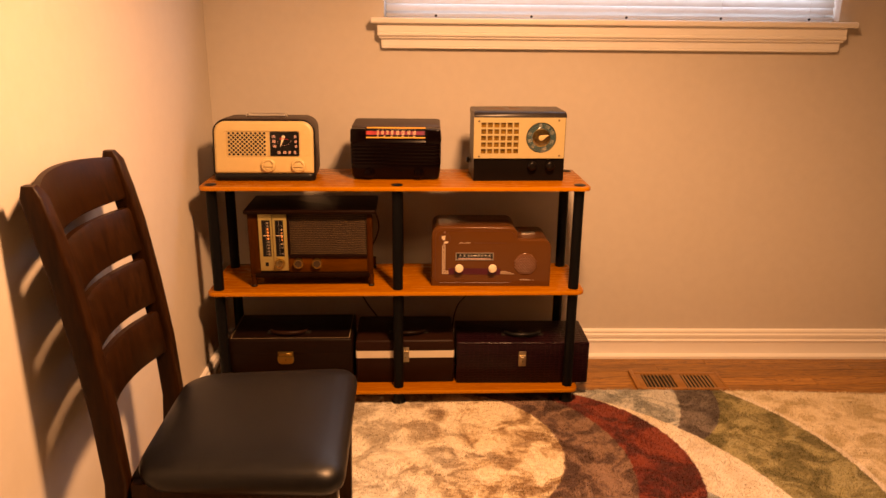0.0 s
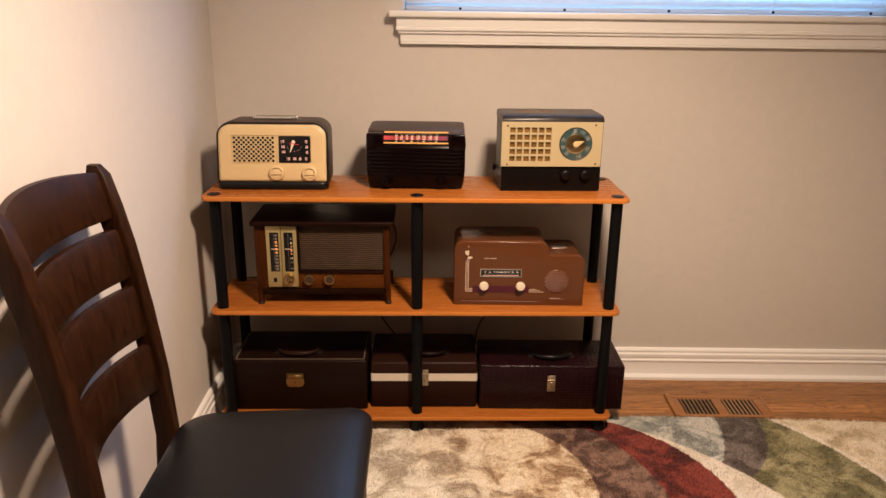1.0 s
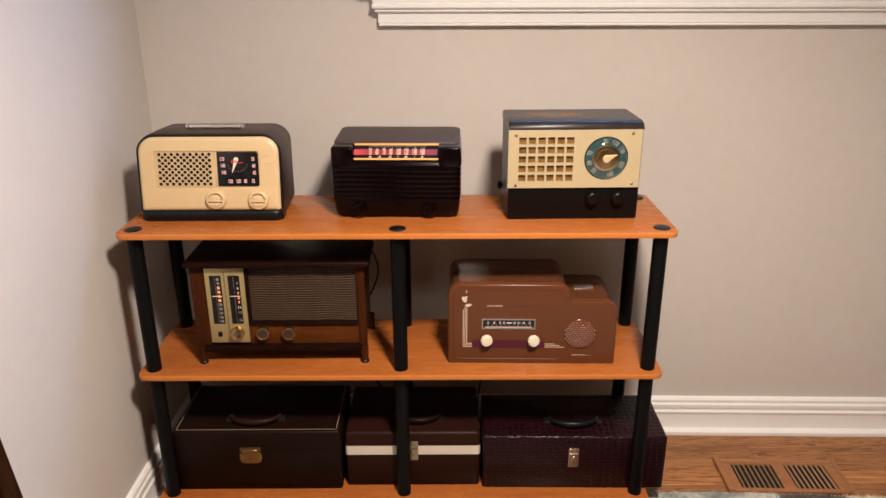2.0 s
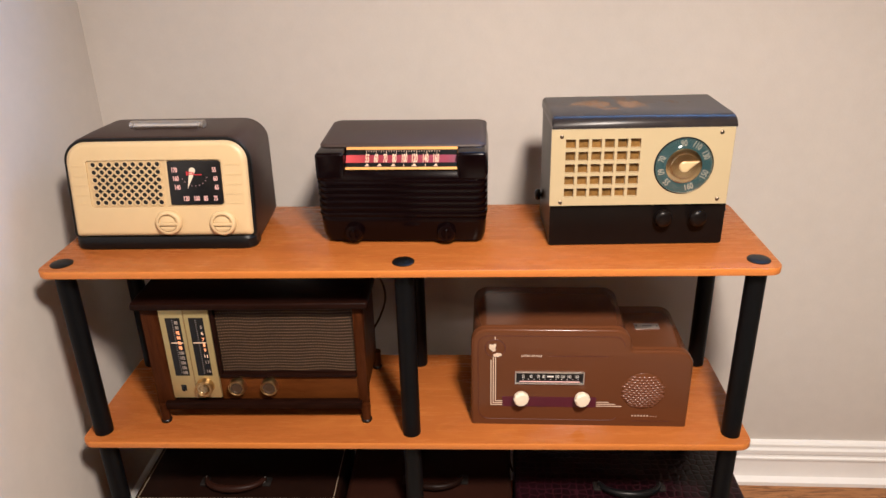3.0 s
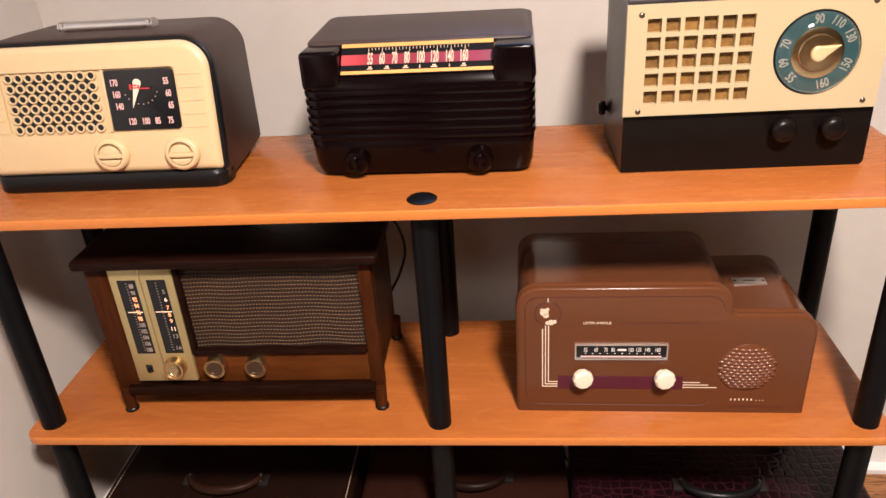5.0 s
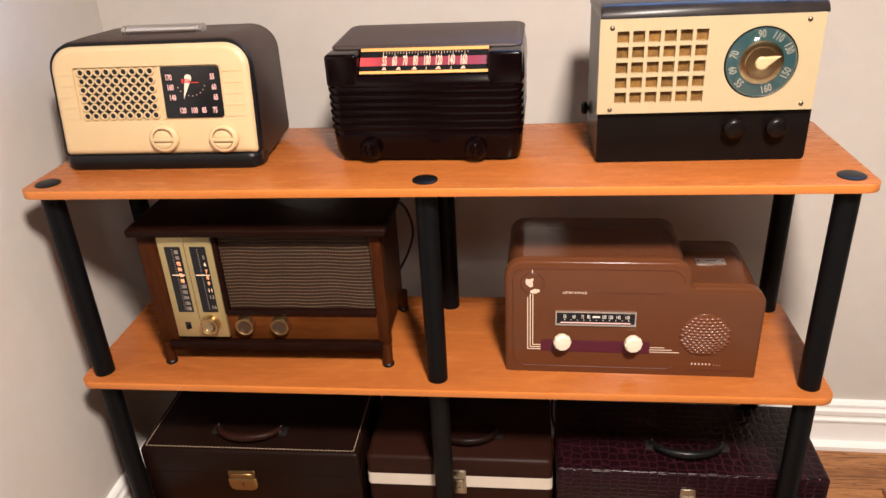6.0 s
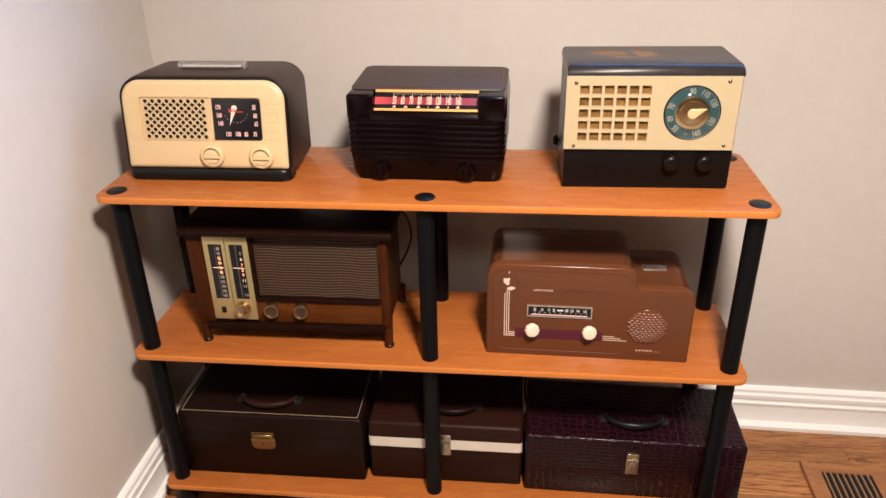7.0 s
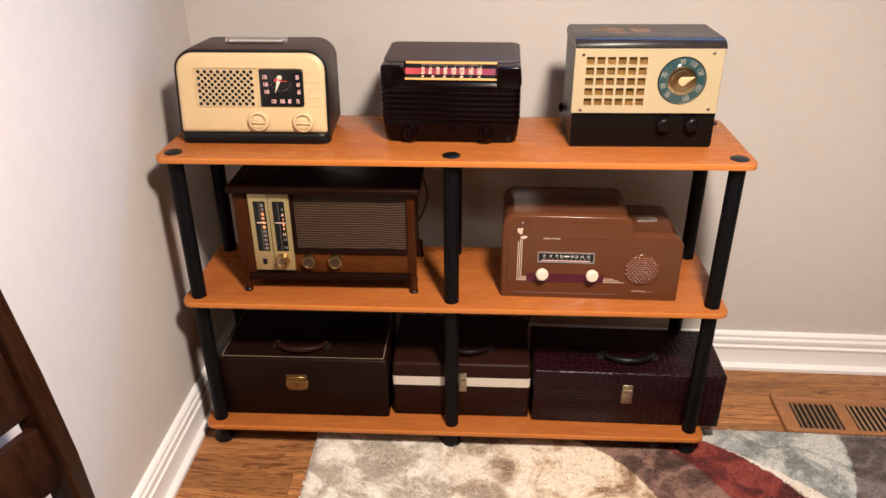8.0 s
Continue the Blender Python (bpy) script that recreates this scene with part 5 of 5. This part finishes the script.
    for q in range(11):
        bar(bm, -0.1030 + q * 0.0098, -0.1015 + q * 0.0098, 0.0990, 0.1002, -0.0006, 0.0003)
    part("scale_mark", bm, M_INK, frame_ob, smooth=0)
    lettering("legend", "LISTEN AWHILE", 0.0052, pose(-0.0880, -0.0004, 0.1480, 90, 0, 0), M_PALE, face)
    bm = mesh()
    rnd = random.Random(3)
    x = -0.0560
    while x < 0.045:
        w = rnd.uniform(0.003, 0.009)
        bar(bm, x, x + w, 0.1472, 0.1490, -0.0001, 0.0003)
        x += w + 0.0016
    x = 0.096
    for q in range(6):
        w = rnd.uniform(0.006, 0.012)
        bar(bm, x, x + w, 0.0105, 0.0122, -0.0001, 0.0003)
        x += w + 0.002
    tagged(part("small_print", bm, M_BROWNINK, face, "small dark brown print", 0), kind="stuff")
    bm = mesh()
    for k in range(6):
        bar(bm, 0.0960 + k * 0.0054, 0.0980 + k * 0.0054, 0.0215, 0.0245, -0.0001, 0.0003)
    for k in range(3):
        bar(bm, 0.1300 + k * 0.0045, 0.1312 + k * 0.0045, 0.0210, 0.0220, -0.0001, 0.0003)
    part("name_mark", bm, M_PALE, face, "pale name mark", 0)
    # speaker: pressed dome with rows of dimples
    cx, cz, R = 0.1120, 0.0765, 0.0365
    bm = mesh()
    lathe(bm, [(R + 0.002, 0.0), (R, 0.0018), (R * 0.9, 0.0032), (R * 0.6, 0.0058), (R * 0.3, 0.0072), (0.0, 0.0076)], 32, pose(cx, 0.0002, cz, 90, 0, 0))
    dome = part("speaker_grille", bm, M_ENAMEL, face, "dimpled round speaker grille", 60)
    bm = mesh()
    for r in range(-7, 8):
        for c in range(-6, 7):
            x, z = c * 0.0082 + (0.0041 if r % 2 else 0), r * 0.0050
            q = math.hypot(x, z) / R
            if q < 0.95:
                y = -0.0076 * (1 - q * q) ** 0.9
                lathe(bm, [(0.0052, -0.0004), (0.0043, 0.0012), (0.0022, 0.0023), (0.0, 0.0026)], 8, pose(cx + x, y - 0.0001, cz + z, 90, 0, 0) @ Matrix.Diagonal((1.12, 0.54, 0.9, 1)))
    tagged(part("dimple", bm, M_DIMPLE, dome, smooth=70), kind="stuff")
    bm = mesh()
    box(bm, 0.1060, 0.1510, 0.0810, 0.1000, 0.1565, 0.1590, 0.001)
    slot = part("coin_plate", bm, M_STEEL, t, "chrome coin slot plate")
    bm = mesh()
    box(bm, 0.1210, 0.1370, 0.0900, 0.0915, 0.1587, 0.1595)
    part("coin_slot", bm, M_BLACK, slot, smooth=0)
    for x in (0.1095, 0.1475):
        bm = mesh()
        lathe(bm, [(0.002, 0), (0.002, 0.0006), (0.0, 0.0010)], 10, pose(x, 0.0905, 0.1589))
        part("screw", bm, M_BLACK, slot)


radio_cream()
radio_dark()
radio_square()
radio_walnut()
radio_brown()

# ---- cables behind the shelf ----
M_CABLE = plain("brown_black_cable", (0.012, 0.010, 0.009), 0.5, vary=0.2, relief=0)


def smooth_line(pts, n=8):
    pts = [Vector(p) for p in pts]
    ext = [2 * pts[0] - pts[1]] + pts + [2 * pts[-1] - pts[-2]]
    out = []
    for i in range(1, len(ext) - 2):
        a, b, c, d = ext[i - 1:i + 3]
        for k in range(n):
            u = k / n
            out.append(0.5 * ((2 * b) + (c - a) * u + (2 * a - 5 * b + 4 * c - d) * u * u + (3 * b - a - 3 * c + d) * u ** 3))
    return out + [pts[-1]]


for pts in (
    [(-0.100, 0.249, 0.632), (-0.082, 0.280, 0.600), (-0.072, 0.286, 0.550), (-0.086, 0.288, 0.500), (-0.120, 0.300, 0.430), (-0.150, 0.305, 0.330), (-0.125, 0.310, 0.255), (-0.075, 0.312, 0.180), (-0.040, 0.312, 0.110), (0.02, 0.315, 0.03), (0.10, 0.318, 0.004), (0.30, 0.322, 0.004)],
    [(0.250, 0.243, 0.480), (0.262, 0.285, 0.400), (0.258, 0.305, 0.300), (0.215, 0.312, 0.235), (0.198, 0.314, 0.150), (0.205, 0.316, 0.060), (0.260, 0.320, 0.004), (0.420, 0.325, 0.004)],
):
    bm = mesh()
    sweep(bm, smooth_line(pts), 0.0024, 7)
    tagged(new("power_cable", finish(bm, "power_cable", M_CABLE, 60)), "thin black power cable hanging behind the shelf", "cable")

# ---- floor planks ----
rnd = random.Random(11)
plank_meshes = {}


def plank_mesh(length):
    if length not in plank_meshes:
        bm = mesh()
        w, e = 0.0571, 0.0009
        g = 0.0003
        rings = [[(0.0 + i, g + i, z), (length - 2 * g - i, g + i, z), (length - 2 * g - i, w - g - i, z), (0.0 + i, w - g - i, z)] for i, z in ((0.0, -0.0185), (0.0, -e), (e, 0.0))]
        loft(bm, rings)
        plank_meshes[length] = finish(bm, "plank", M_OAK, 0)
    return plank_meshes[length]


y = WY1 + 0.02
while y > -2.4:
    y -= 0.0571
    x = WX0 - 0.015
    first = True
    while x < 3.2:
        length = rnd.choice((0.3, 0.5, 0.7, 0.9)) if first else rnd.choice((0.75, 0.95, 1.15, 1.35))
        first = False
        part("plank", plank_mesh(length), None, floor, m=pose(x, y, 0))
        x += length
